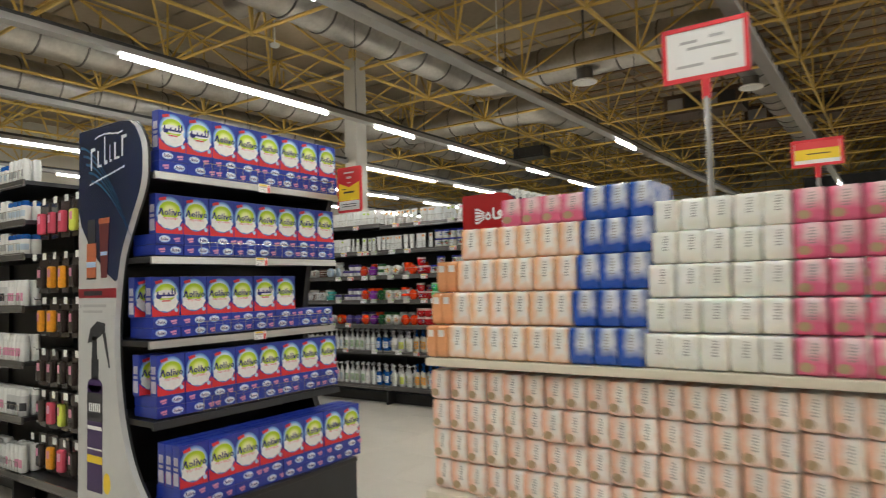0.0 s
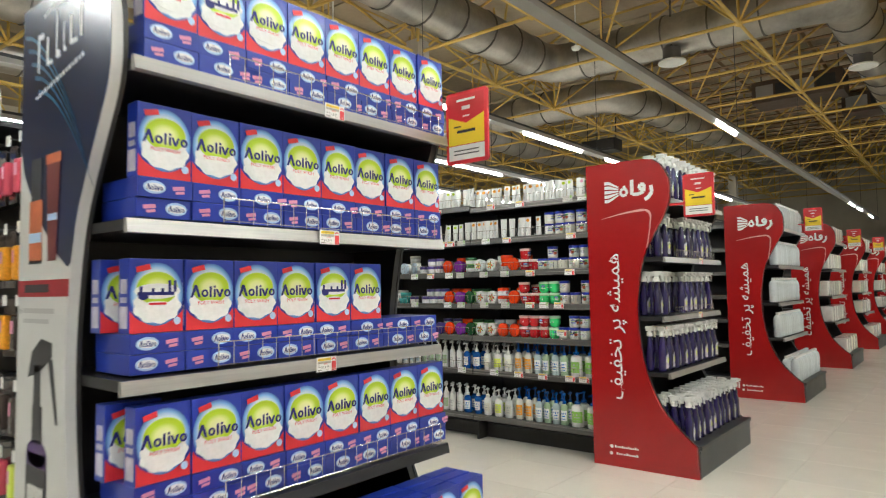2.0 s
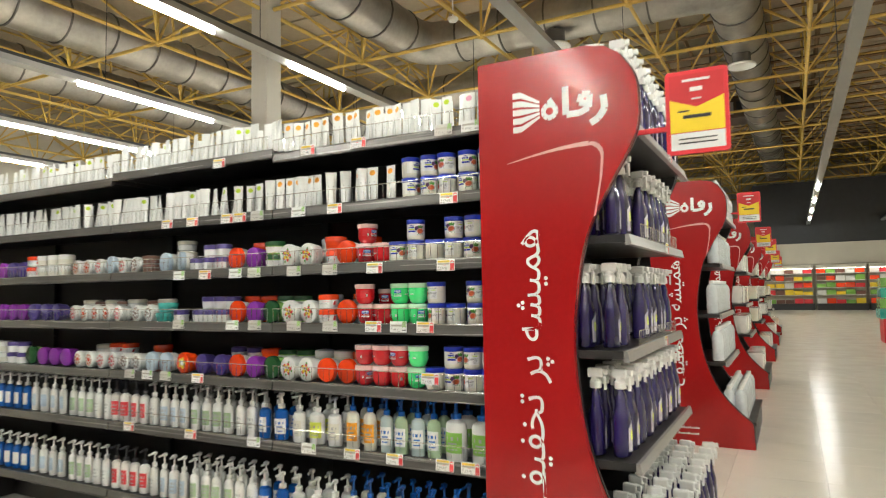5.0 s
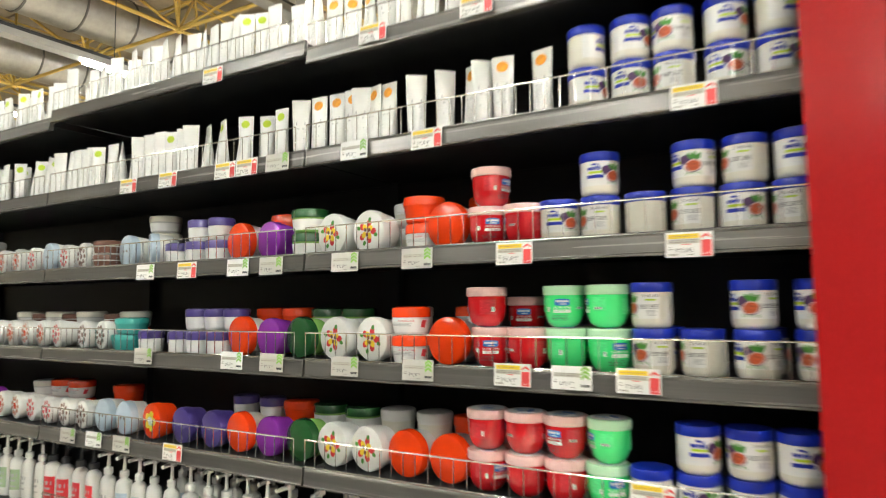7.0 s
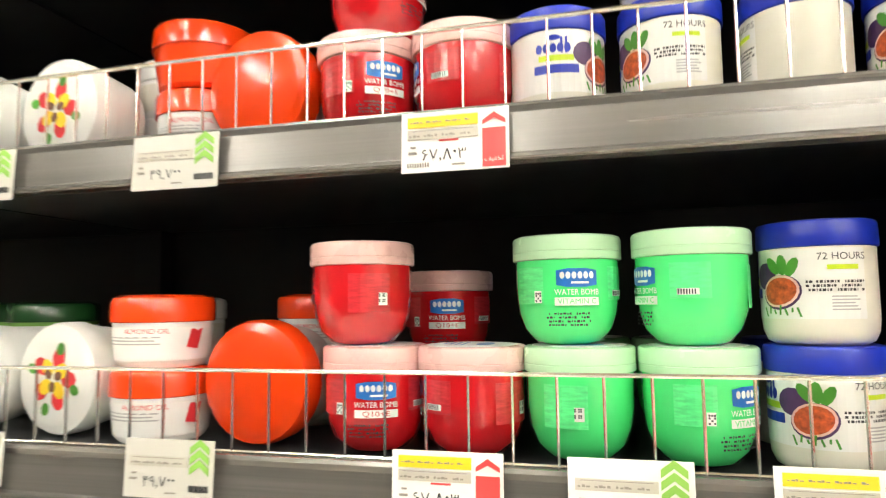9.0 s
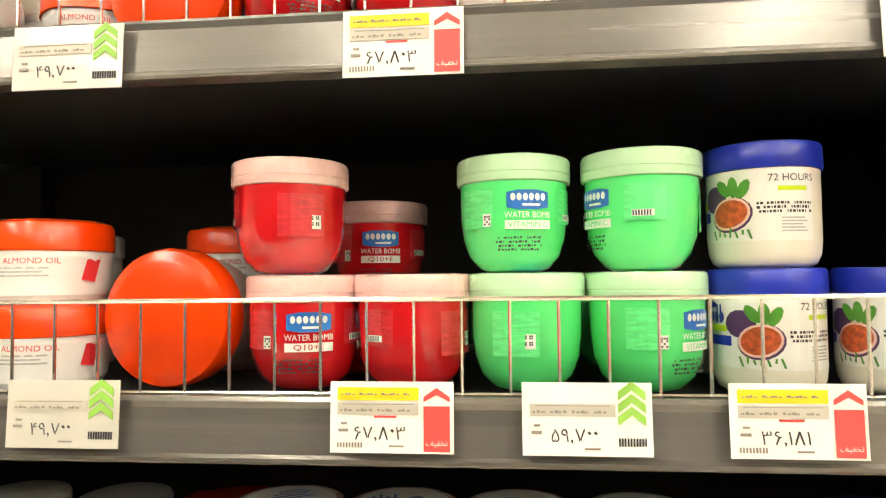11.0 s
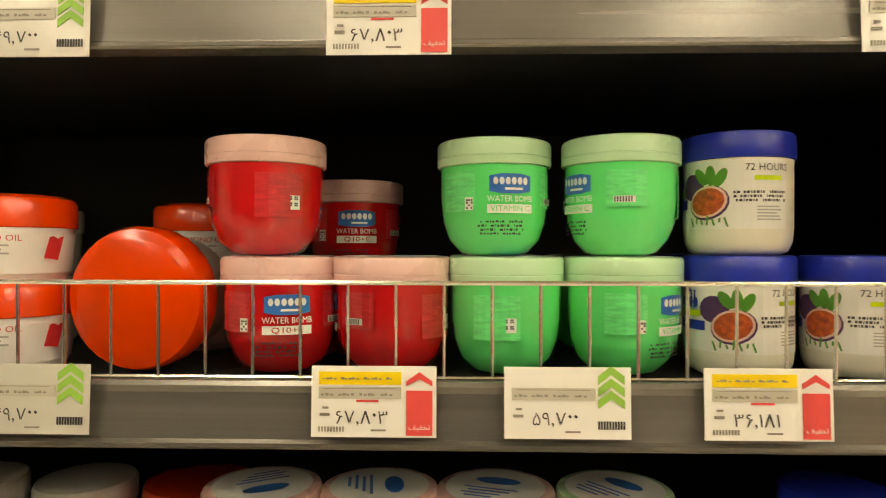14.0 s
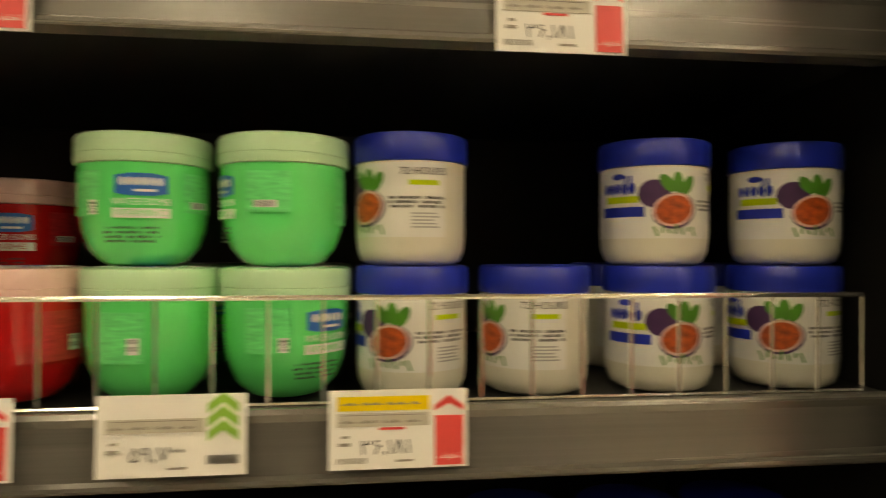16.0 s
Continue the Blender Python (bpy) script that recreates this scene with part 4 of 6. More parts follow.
def tube(accent, label, h=0.168, w=0.055, cap=WPLAST, body=WPLAST, printed=True):
    """A soft tube that stands on its cap, crimped flat at the top."""
    t = root("cream_tube", label, "cosmetic tube", "standing cream tubes")
    bm = bmesh.new()
    rings = []
    for k in range(7):
        f = k / 6
        z = 0.022 + (h - 0.022) * f
        rx, ry = w * (0.42 + 0.08 * f), w * 0.4 * (1 - f) + 0.0015
        rings.append([bm.verts.new((rx * math.cos(2 * math.pi * i / 16), ry * math.sin(2 * math.pi * i / 16), z)) for i in range(16)])
    for a, b in zip(rings, rings[1:]):
        for i in range(16):
            bm.faces.new((a[i], a[(i + 1) % 16], b[(i + 1) % 16], b[i]))
    bm.faces.new(rings[-1])
    part("sleeve", bm, body, t, smooth=True)
    part("cap", lathe(bmesh.new(), [(0, 0), (w * 0.38, 0), (w * 0.4, 0.003), (w * 0.4, 0.02), (w * 0.36, 0.024), (0, 0.024)], 16), cap, t, smooth=True)

    def on(u, z):
        f = (z - 0.022) / (h - 0.022)
        rx, ry = w * (0.42 + 0.08 * f), w * 0.4 * (1 - f) + 0.0015
        return Vector((u, -ry * math.sqrt(max(0, 1 - (u / rx) ** 2)) - 0.0007, z))
    if accent:
        bm = bmesh.new()
        c = bm.verts.new(on(0, h * 0.84))
        ring = [bm.verts.new(on(a, b)) for a, b in oval(0, h * 0.84, w * 0.27, w * 0.25, 16)]
        for i in range(16):
            bm.faces.new((c, ring[i], ring[(i + 1) % 16]))
        part("fruit_print", bm, accent, t)
    if not printed:
        return t
    bm = bmesh.new()
    for z0, z1, ww in ((0.55, 0.6, 0.24), (0.47, 0.49, 0.18), (0.3, 0.32, 0.2)):
        vs = [on(-w * ww, h * z0), on(w * ww, h * z0), on(w * ww, h * z1), on(-w * ww, h * z1)]
        bm.faces.new([bm.verts.new(v) for v in vs])
    stuff(part("small_print", bm, GREYP, t))
    return t


def pump(body, label_m, label, h=0.25, w=0.062, cap=WPLAST, d=0.72, printed=True):
    b = root("pump_bottle", label, "pump bottle", "pump bottles")
    s = h * 0.66
    part("bottle", lathe(bmesh.new(), [(0, 0), (w * 0.46, 0), (w * 0.5, 0.006), (w * 0.5, s * 0.8), (w * 0.44, s * 0.9), (w * 0.2, s * 0.97), (w * 0.2, s)], 20, 1.0, d), body, b, smooth=True)
    bm = lathe(bmesh.new(), [(w * 0.24, s * 0.99), (w * 0.24, s + 0.018), (w * 0.1, s + 0.022), (w * 0.075, h - 0.02), (0, h - 0.02)], 14)
    rod(bm, (0, 0.006, h - 0.012), (0.004, -w * 0.62, h - 0.016), 0.0065, 8)
    lathe(bm, [(0, h - 0.022), (0.014, h - 0.02), (0.015, h - 0.006), (0, h)], 12)
    part("pump_head", bm, cap, b, smooth=True)
    bm = bmesh.new()
    n = 8
    lo, hi = s * 0.2, s * 0.68
    for i in range(n):
        a0, a1 = -0.95 + 1.9 * i / n, -0.95 + 1.9 * (i + 1) / n
        q = [(w * 0.506 * math.sin(a), -w * 0.506 * d * math.cos(a) - 0.0004) for a in (a0, a1)]
        bm.faces.new([bm.verts.new((q[0][0], q[0][1], lo)), bm.verts.new((q[1][0], q[1][1], lo)), bm.verts.new((q[1][0], q[1][1], hi)), bm.verts.new((q[0][0], q[0][1], hi))])
    part("label", bm, label_m, b)
    if not printed:
        return b
    bm = bmesh.new()
    for z0, z1, a in ((0.5, 0.58, 0.6), (0.4, 0.44, 0.45), (0.27, 0.3, 0.5)):
        q = [(w * 0.51 * math.sin(t), -w * 0.51 * d * math.cos(t) - 0.001) for t in (-a, 0, a)]
        for i in (0, 1):
            bm.faces.new([bm.verts.new((q[i][0], q[i][1], s * z0)), bm.verts.new((q[i + 1][0], q[i + 1][1], s * z0)), bm.verts.new((q[i + 1][0], q[i + 1][1], s * z1)), bm.verts.new((q[i][0], q[i][1], s * z1))])
    part("label_print", bm, GREYP if label_m is not WHITE else COMBLUE, b)
    return b


def trigger_bottle():
    b = root("spray_bottle", "dark purple spray bottle with white trigger and lilac label", "spray bottle", "purple spray bottles")
    part("bottle", lathe(bmesh.new(), [(0, 0), (0.033, 0), (0.037, 0.005), (0.038, 0.04), (0.0365, 0.075), (0.037, 0.1), (0.035, 0.125), (0.028, 0.145), (0.0235, 0.157), (0.0245, 0.172), (0.0205, 0.19), (0.013, 0.2), (0.013, 0.216)], 20, 1.0, 0.72), PBOT, b, smooth=True)
    bm = lathe(bmesh.new(), [(0.0175, 0.205), (0.019, 0.208), (0.019, 0.226), (0.0145, 0.232), (0.0135, 0.244), (0, 0.244)], 14)
    box(bm, (-0.013, -0.026, 0.238), (0.013, 0.024, 0.268), 0.006)
    box(bm, (-0.008, -0.04, 0.248), (0.008, -0.025, 0.265), 0.003)
    part("spray_head", bm, WPLAST, b)
    bm = bmesh.new()
    slab(bm, [(-0.005, 0.2), (0.005, 0.2), (0.007, 0.242), (-0.007, 0.242)], -0.034, -0.026)
    part("trigger", bm, WPLAST, b)
    bm = bmesh.new()
    for i in range(6):
        a0, a1 = -0.35 + 1.0 * i / 6, -0.35 + 1.0 * (i + 1) / 6
        q = [(0.0385 * math.sin(a), -0.0385 * 0.72 * math.cos(a) - 0.0006) for a in (a0, a1)]
        cut = 0.03 * (i / 6)
        bm.faces.new([bm.verts.new((q[0][0], q[0][1], 0.016)), bm.verts.new((q[1][0], q[1][1], 0.016)), bm.verts.new((q[1][0], q[1][1], 0.09 + cut)), bm.verts.new((q[0][0], q[0][1], 0.09 + cut - 0.005))])
    part("label", bm, LILAC, b)
    bm = bmesh.new()
    for z0, z1, a in ((0.05, 0.08, 0.22),):
        q = [(0.039 * math.sin(t), -0.039 * 0.72 * math.cos(t) - 0.0014) for t in (0.15 - a, 0.15, 0.15 + a)]
        for i in (0, 1):
            bm.faces.new([bm.verts.new((q[i][0], q[i][1], z0)), bm.verts.new((q[i + 1][0], q[i + 1][1], z0)), bm.verts.new((q[i + 1][0], q[i + 1][1], z1)), bm.verts.new((q[i][0], q[i][1], z1))])
    part("label_flash", bm, LEMON, b)
    for c in b.children:
        c.data.transform(Matrix.Scale(1.2, 4))
    return b


def spray_can(body, label, capm=WPLAST, h=0.16, r=0.026, accent=None):
    b = root("spray_can", label, "spray can", "deodorant cans")
    part("can", lathe(bmesh.new(), [(0, 0), (r * 0.95, 0), (r, 0.003), (r, h * 0.72), (r * 0.9, h * 0.76)], 16), body, b, smooth=True)
    part("cap", lathe(bmesh.new(), [(r * 0.92, h * 0.745), (r * 0.95, h * 0.75), (r * 0.93, h * 0.94), (r * 0.7, h), (0, h)], 16), capm, b, smooth=True)
    if accent:
        part("print", wrapped([rect(-r, h * 0.2, r, h * 0.5)], r + 0.0004), accent, b)
    return b


RJ, GJ, FJ = jar_red("red"), jar_red("green"), jar_fig()
T_ALMOND = tub(WPLAST, ORANGEL, "white cream tub with orange lid", 0.071, 0.05, WHITE)
T_WHITE = tub(WPLAST, WPLAST, "white cream tub with white lid", 0.07, 0.05, CREAM)
T_ORANGE = tub(ORANGEL, ORANGEL, "glossy orange round cream tub", 0.07, 0.055)
T_LGREEN = tub(LGREENJ, DGREENL, "light green cream tub with dark green lid", 0.068, 0.055, WHITE)
T_INDIGO = tub(WPLAST, INDIGOL, "white cream tub with indigo lid", 0.07, 0.042, WHITE)
T_TEAL = tub(TEALL, TEALL, "small teal plastic tub", 0.055, 0.055)
T_BROWN = tub(WPLAST, BROWNP, "low tub with brown printed lid", 0.05, 0.05, BROWNP)
T_GREY = tub(LGREY, CREAM, "low grey round cream tub", 0.06, 0.055, WHITE)
D_ORANGE = disc_tub(WPLAST, ORANGEL, "orange lidded cream tub turned lid outwards", None, 0.0585)
D_PURPLE = disc_tub(PURPLEL, PURPLEL, "purple lidded cream tub turned lid outwards", None, 0.056)
D_DGREEN = disc_tub(LGREENJ, DGREENL, "dark green lidded tub turned lid outwards", None, 0.058)
D_INDIGO = disc_tub(INDIGOL, INDIGOL, "indigo lidded tub turned lid outwards", None, 0.056)
D_FLOWER = disc_tub(WPLAST, WPLAST, "white tub turned lid outwards with fruit print", ((REDP, 5, 0.38, 0.19), (YEL, 4, 0.24, 0.17), (LEAF, 4, 0.56, 0.12), (BROWNP, 3, 0.14, 0.1)), 0.058)
D_PALE = disc_tub(WPLAST, PALEBL, "pale blue lidded tub turned lid outwards", ((BROWNP, 2, 0.2, 0.1),), 0.056)
D_FRUIT = disc_tub(WPLAST, WPLAST, "white tub turned lid outwards with peach rings", ((SKIN_OR, 9, 0.55, 0.2), (ORANGEL, 1, 0.0, 0.3)), 0.05)
D_BERRY = disc_tub(WPLAST, WPLAST, "white tub turned lid outwards with berry rings", ((REDP, 9, 0.55, 0.17), (PINKP, 1, 0.0, 0.25)), 0.05)
D_COCOA = disc_tub(WPLAST, WPLAST, "white tub turned lid outwards with brown rings", ((BROWNP, 9, 0.55, 0.18), (BROWNP, 1, 0.0, 0.2)), 0.05)
D_HONEY = disc_tub(ORANGEL, ORANGEL, "orange tub turned lid outwards with yellow print", ((YEL, 5, 0.3, 0.3), (WHITE, 1, 0.0, 0.3)), 0.058)
ORSLICE = mat("orange_slice_print", (0.85, 0.36, 0.015), 0.4, vary=0.25, scale=90)
TUBE_OR = tube(ORSLICE, "white cream tube with orange slice print", 0.168)
TUBE_W = tube(None, "plain white cream tube with small print", 0.168)
TUBE_G = tube(LIME, "white cream tube with lime mark", 0.16, 0.05, printed=False)
TUBE_P = tube(PINKPRINT, "white and pink standing cream tube", 0.155, 0.052, PINKPRINT)

YF = G2 + 0.113


def jar(proto, x, z, deep=0, turn=0.0, r=0.047):
    return placed(proto, x, YF + r + deep * 0.1, z, turn)


Z1, Z2, Z3, Z4, Z5, Z6, Z0 = [z + LIP + 0.0005 for z in (LEVELS[1], LEVELS[2], LEVELS[3], LEVELS[4], LEVELS[5], LEVELS[6], LEVELS[0])]
# shelf at chest height
for x, turn in ((-4.313, 20), (-4.222, -88)):
    jar(RJ, x, Z3, 0, turn)
jar(RJ, -4.326, Z3 + 0.0932, 0, -118)
placed(T_ORANGE, -4.272, YF + 0.162, Z3)
jar(RJ, -4.272, Z3 + 0.0706, 1.15, 12)
for x, turn in ((-4.129, -160), (-4.034, 46)):
    jar(GJ, x, Z3, 0.0, turn)
jar(GJ, -4.138, Z3 + 0.0932, 0.12, 14)
jar(GJ, -4.036, Z3 + 0.0932, 0.0, -64)
for x in (-4.13, -4.035):
    jar(GJ, x, Z3, 1.3, 40)
for x, turn in ((-3.941, -46), (-3.846, -85), (-3.745, -20), (-3.638, -55)):
    jar(FJ, x, Z3, 0, turn)
for x, turn in ((-3.942, -72), (-3.749, -22), (-3.637, -24)):
    jar(FJ, x, Z3 + 0.0947, 0, turn)
for x in (-3.94, -3.74, -3.64):
    jar(FJ, x, Z3, 1, 60)
placed(D_ORANGE, -4.431, YF - 0.005, Z3, -6)
placed(T_ALMOND, -4.545, YF + 0.052, Z3)
placed(T_ALMOND, -4.545, YF + 0.052, Z3 + 0.0715)
placed(T_ALMOND, -4.43, YF + 0.17, Z3)
placed(T_ALMOND, -4.425, YF + 0.17, Z3 + 0.0715)
placed(D_FLOWER, -4.662, YF, Z3, -8)
placed(D_FLOWER, -4.785, YF, Z3, -8, 0)
placed(T_WHITE, -4.62, YF + 0.19, Z3)
placed(T_WHITE, -4.62, YF + 0.19, Z3 + 0.071)
placed(D_DGREEN, -4.915, YF, Z3, -10)
placed(D_PURPLE, -5.03, YF, Z3, -8)
placed(D_ORANGE, -5.15, YF, Z3, -8)
for x in (-4.93, -4.82):
    placed(T_LGREEN, x, YF + 0.19, Z3)
    placed(T_LGREEN, x, YF + 0.19, Z3 + 0.071)
for x in (-5.16, -5.05):
    placed(T_ORANGE, x, YF + 0.19, Z3)
    placed(T_ORANGE, x, YF + 0.19, Z3 + 0.071)
for x in (-5.25, -5.34, -5.43):
    placed(T_INDIGO, x, YF + 0.05, Z3)
    placed(T_INDIGO, x + 0.02, YF + 0.1, Z3 + 0.0705)
placed(T_TEAL, -5.72, YF + 0.06, Z3)
placed(T_TEAL, -5.7, YF + 0.06, Z3 + 0.0555)
placed(T_INDIGO, -5.58, YF + 0.05, Z3)
for i, p in enumerate((D_COCOA, D_COCOA, D_BERRY, D_FRUIT, D_FRUIT, D_FRUIT, D_BERRY)):
    x = -5.84 - 0.108 * i - (0.06 if i > 1 else 0)
    placed(p, x, YF, Z3, -10)
    placed(T_BROWN if i % 3 else T_ALMOND, x, YF + 0.17, Z3)
    placed(T_BROWN if i % 2 else T_GREY, x, YF + 0.17, Z3 + 0.072)
# shelf above
for x, turn in ((-4.319, 40), (-4.225, -70)):
    jar(RJ, x, Z2, 0, turn)
    jar(RJ, x + 0.01, Z2, 1, 0)
jar(RJ, -4.309, Z2 + 0.0932, 0, 80)
for x, turn in ((-4.14, 40), (-4.045, -68), (-3.948, -160), (-3.853, -75), (-3.758, 20), (-3.665, -95)):
    jar(FJ, x, Z2, 0, turn)
for x, turn in ((-4.044, 40), (-3.849, -10), (-3.752, -80), (-3.66, 30)):
    jar(FJ, x, Z2 + 0.0947, 0, turn)
placed(D_ORANGE, -4.43, YF - 0.005, Z2, -6)
placed(T_ALMOND, -4.52, YF + 0.08, Z2)
placed(T_ORANGE, -4.52, YF + 0.08, Z2 + 0.0715)
placed(T_ORANGE, -4.38, YF + 0.18, Z2 + 0.0715)
placed(T_ALMOND, -4.38, YF + 0.18, Z2)
placed(T_WHITE, -4.61, YF + 0.16, Z2)
placed(T_WHITE, -4.61, YF + 0.16, Z2 + 0.0705)
placed(D_FLOWER, -4.671, YF, Z2, -8)
placed(D_FLOWER, -4.797, YF, Z2, -8)
placed(T_LGREEN, -4.89, YF + 0.06, Z2)
placed(T_LGREEN, -4.89, YF + 0.06, Z2 + 0.0685)
placed(D_PURPLE, -5.033, YF, Z2, -8)
placed(D_ORANGE, -5.16, YF, Z2, -8)
placed(T_ORANGE, -5.05, YF + 0.14, Z2 + 0.071)
placed(T_ORANGE, -5.05, YF + 0.14, Z2)
for x in (-5.26, -5.355, -5.45):
    placed(T_INDIGO, x, YF + 0.05, Z2)
    if x > -5.4:
        placed(T_INDIGO, x, YF + 0.06, Z2 + 0.0705)
placed(D_PALE, -5.71, YF, Z2, -10)
placed(D_PALE, -5.6, YF + 0.01, Z2, -30)
placed(T_GREY, -5.64, YF + 0.14, Z2)
placed(T_GREY, -5.64, YF + 0.14, Z2 + 0.061)
placed(T_GREY, -5.64, YF + 0.14, Z2 + 0.122)
placed(T_BROWN, -5.84, YF + 0.055, Z2)
placed(T_BROWN, -5.84, YF + 0.055, Z2 + 0.0505)
for i, p in enumerate((D_COCOA, D_BERRY, D_PALE, D_BERRY, D_FRUIT, D_FRUIT)):
    placed(p, -5.97 - 0.112 * i, YF, Z2, -10)
    placed(T_GREY, -6.0 - 0.112 * i, YF + 0.17, Z2)
# shelf below
for x in (-4.329, -4.232, -4.137):
    jar(RJ, x, Z4, 0, x * 900)
    jar(RJ, x, Z4 + 0.0932, 0, x * 700)
    jar(RJ, x, Z4, 1, x * 500)
jar(GJ, -4.14, Z4, 1, 10)
jar(GJ, -4.045, Z4, 0, 40)
jar(GJ, -4.04, Z4 + 0.0932, 0, -50)
for x, turn in ((-3.955, -60), (-3.862, 20), (-3.768, -75), (-3.68, 10)):
    jar(FJ, x, Z4, 0, turn)
    if x > -3.9:
        jar(FJ, x, Z4 + 0.0947, 0, turn + 30)
for x, p in ((-4.435, D_ORANGE), (-4.558, D_ORANGE), (-4.678, D_FLOWER), (-4.793, D_FLOWER), (-4.908, D_DGREEN), (-5.03, D_PURPLE), (-5.15, D_ORANGE), (-5.268, D_INDIGO), (-5.405, D_INDIGO), (-5.552, D_HONEY), (-5.7, D_PALE), (-5.82, D_PALE), (-5.94, D_COCOA), (-6.05, D_COCOA), (-6.16, D_BERRY), (-6.27, D_BERRY), (-6.38, D_FRUIT), (-6.49, D_FRUIT)):
    placed(p, x, YF, Z4, -8)
for x, p in ((-4.44, T_ORANGE), (-4.56, T_WHITE), (-4.68, T_WHITE), (-4.8, T_LGREEN), (-4.92, T_LGREEN), (-5.04, T_ORANGE), (-5.16, T_INDIGO), (-5.28, T_INDIGO), (-5.9, T_ORANGE), (-6.2, T_ALMOND), (-6.32, T_ALMOND), (-6.44, T_GREY)):
    placed(p, x, YF + 0.19, Z4)
    placed(p, x, YF + 0.19, Z4 + 0.0715)
# tubes on the two upper shelves
for x, turn in ((-3.968, 20), (-3.879, -70), (-3.776, 10), (-3.68, 40), (-4.066, 70)):
    jar(FJ, x, Z1, 0, turn)
    jar(FJ, x, Z1 + 0.0947, 0, turn + 40)
rt = random.Random(9)
for x, p in ((-4.169, TUBE_OR), (-4.266, TUBE_OR), (-4.32, TUBE_W), (-4.355, TUBE_OR), (-4.43, TUBE_W), (-4.51, TUBE_W), (-4.604, TUBE_OR), (-4.65, TUBE_OR), (-4.69, TUBE_W), (-4.72, TUBE_OR), (-4.778, TUBE_OR), (-4.84, TUBE_OR), (-4.903, TUBE_W), (-4.99, TUBE_G)):
    placed(p, x, YF + 0.03 + rt.uniform(0, 0.02), Z1, rt.uniform(-25, 15) if p is not TUBE_W else rt.uniform(20, 60))
x = -5.08
while x > -6.9:
    placed(rt.choice((TUBE_W, TUBE_G, TUBE_W)), x, YF + 0.03 + rt.uniform(0, 0.05), Z1, rt.uniform(-40, 40))
    x -= rt.uniform(0.04, 0.062)
x = -3.63
while x > -7.2:
    top = Z0 + (0.025 if -6.09 < x < -4.83 else 0)
    near = -4.82 < x < -4.0
    p = TUBE_P if x > -3.78 else rt.choice((TUBE_OR, TUBE_OR, TUBE_W) if near else (TUBE_W, TUBE_W, TUBE_G))
    placed(p, x, YF + 0.02 + rt.uniform(0, 0.05), top, rt.uniform(-30, 30))
    if rt.random() < 0.35:
        placed(TUBE_W, x + 0.02, YF + 0.13 + rt.uniform(0, 0.05), top, rt.uniform(-40, 40))
    x -= rt.uniform(0.047, 0.066)
# pump bottles on the two lowest shelves
P_BLUE = pump(BLUEPL, WHITE, "blue pump bottle with white oval label", 0.235, 0.075)
P_WHITE = pump(WPLAST, CREAM, "white hand soap pump bottle", 0.235, 0.075)
P_YEL = pump(WPLAST, LEMON, "white pump bottle with yellow label", 0.235, 0.08)
P_CREAM = pump(CREAM, ORSLICE, "cream coloured bottle with blue pump", 0.265, 0.066, BLUEPL)
P_GEL = pump(CLEARB, WHITE, "clear gel bottle with blue pump", 0.255, 0.066, BLUEPL)
P_GREEN = pump(CLEARG, WHITE, "greenish gel bottle with blue pump", 0.255, 0.066, BLUEPL)
P_BIG = pump(WPLAST, GRNP, "large white bottle with green label", 0.27, 0.1, BLUEPL)
P_PLAIN = pump(WPLAST, WPLAST, "plain white lotion pump bottle", 0.24, 0.062)
P_LEAFY = pump(WPLAST, CLEARG, "white pump bottle with green foot label", 0.24, 0.062)
P_REDL = pump(WPLAST, REDP, "white pump bottle with red label", 0.25, 0.07, INK)
P_SKY = pump(WPLAST, PALEBL, "white pump bottle with pale blue label", 0.24, 0.062)
for zl, dz in ((Z5, 0), (Z6, 1)):
    seq = [(-3.72, P_BIG), (-3.85, P_BIG), (-3.965, P_GREEN), (-4.045, P_GEL), (-4.13, P_GREEN), (-4.205, P_GEL), (-4.3, P_CREAM), (-4.395, P_CREAM), (-4.5, P_WHITE), (-4.61, P_YEL), (-4.72, P_WHITE), (-4.83, P_BLUE), (-4.94, P_BLUE)]
    x, k = -5.03, 0
    while x > -6.6:
        seq.append((x, (P_PLAIN, P_PLAIN, P_LEAFY, P_LEAFY, P_LEAFY, P_LEAFY, P_SKY, P_SKY, P_SKY, P_PLAIN, P_REDL, P_REDL, P_REDL, P_REDL)[k % 14]))
        x, k = x - 0.083, k + 1
    for x, p in seq:
        for d in range(2 if x > -5.6 else 1):
            placed(p, x + rt.uniform(-0.006, 0.006), YF + 0.04 + 0.1 * d, zl, rt.uniform(-14, 14))
# the far half of the aisle
F_TUBE = tube(None, "plain white cream tube", 0.165, 0.055, printed=False)
F_TUBEG = tube(None, "pale green cream tube with white cap", 0.158, 0.052, body=LGREENJ, printed=False)
F_TUBEP = tube(None, "white cream tube with pink cap", 0.16, 0.052, cap=PINKPRINT, printed=False)
F_PUMPS = [pump(WPLAST, PALEBL, "white lotion bottle with pale blue label", 0.24, 0.064, printed=False), pump(BLUEPL, WHITE, "blue lotion bottle with white label", 0.235, 0.07, printed=False), pump(CREAM, GRNP, "cream lotion bottle with green label", 0.245, 0.066, printed=False), pump(WPLAST, REDP, "white lotion bottle with red label and black pump", 0.25, 0.068, INK, printed=False)]
F_DISCS = (D_ORANGE, D_INDIGO, D_PURPLE, D_DGREEN)
F_TUBS = (T_WHITE, T_ALMOND, T_BROWN, T_INDIGO)
rf = random.Random(51)
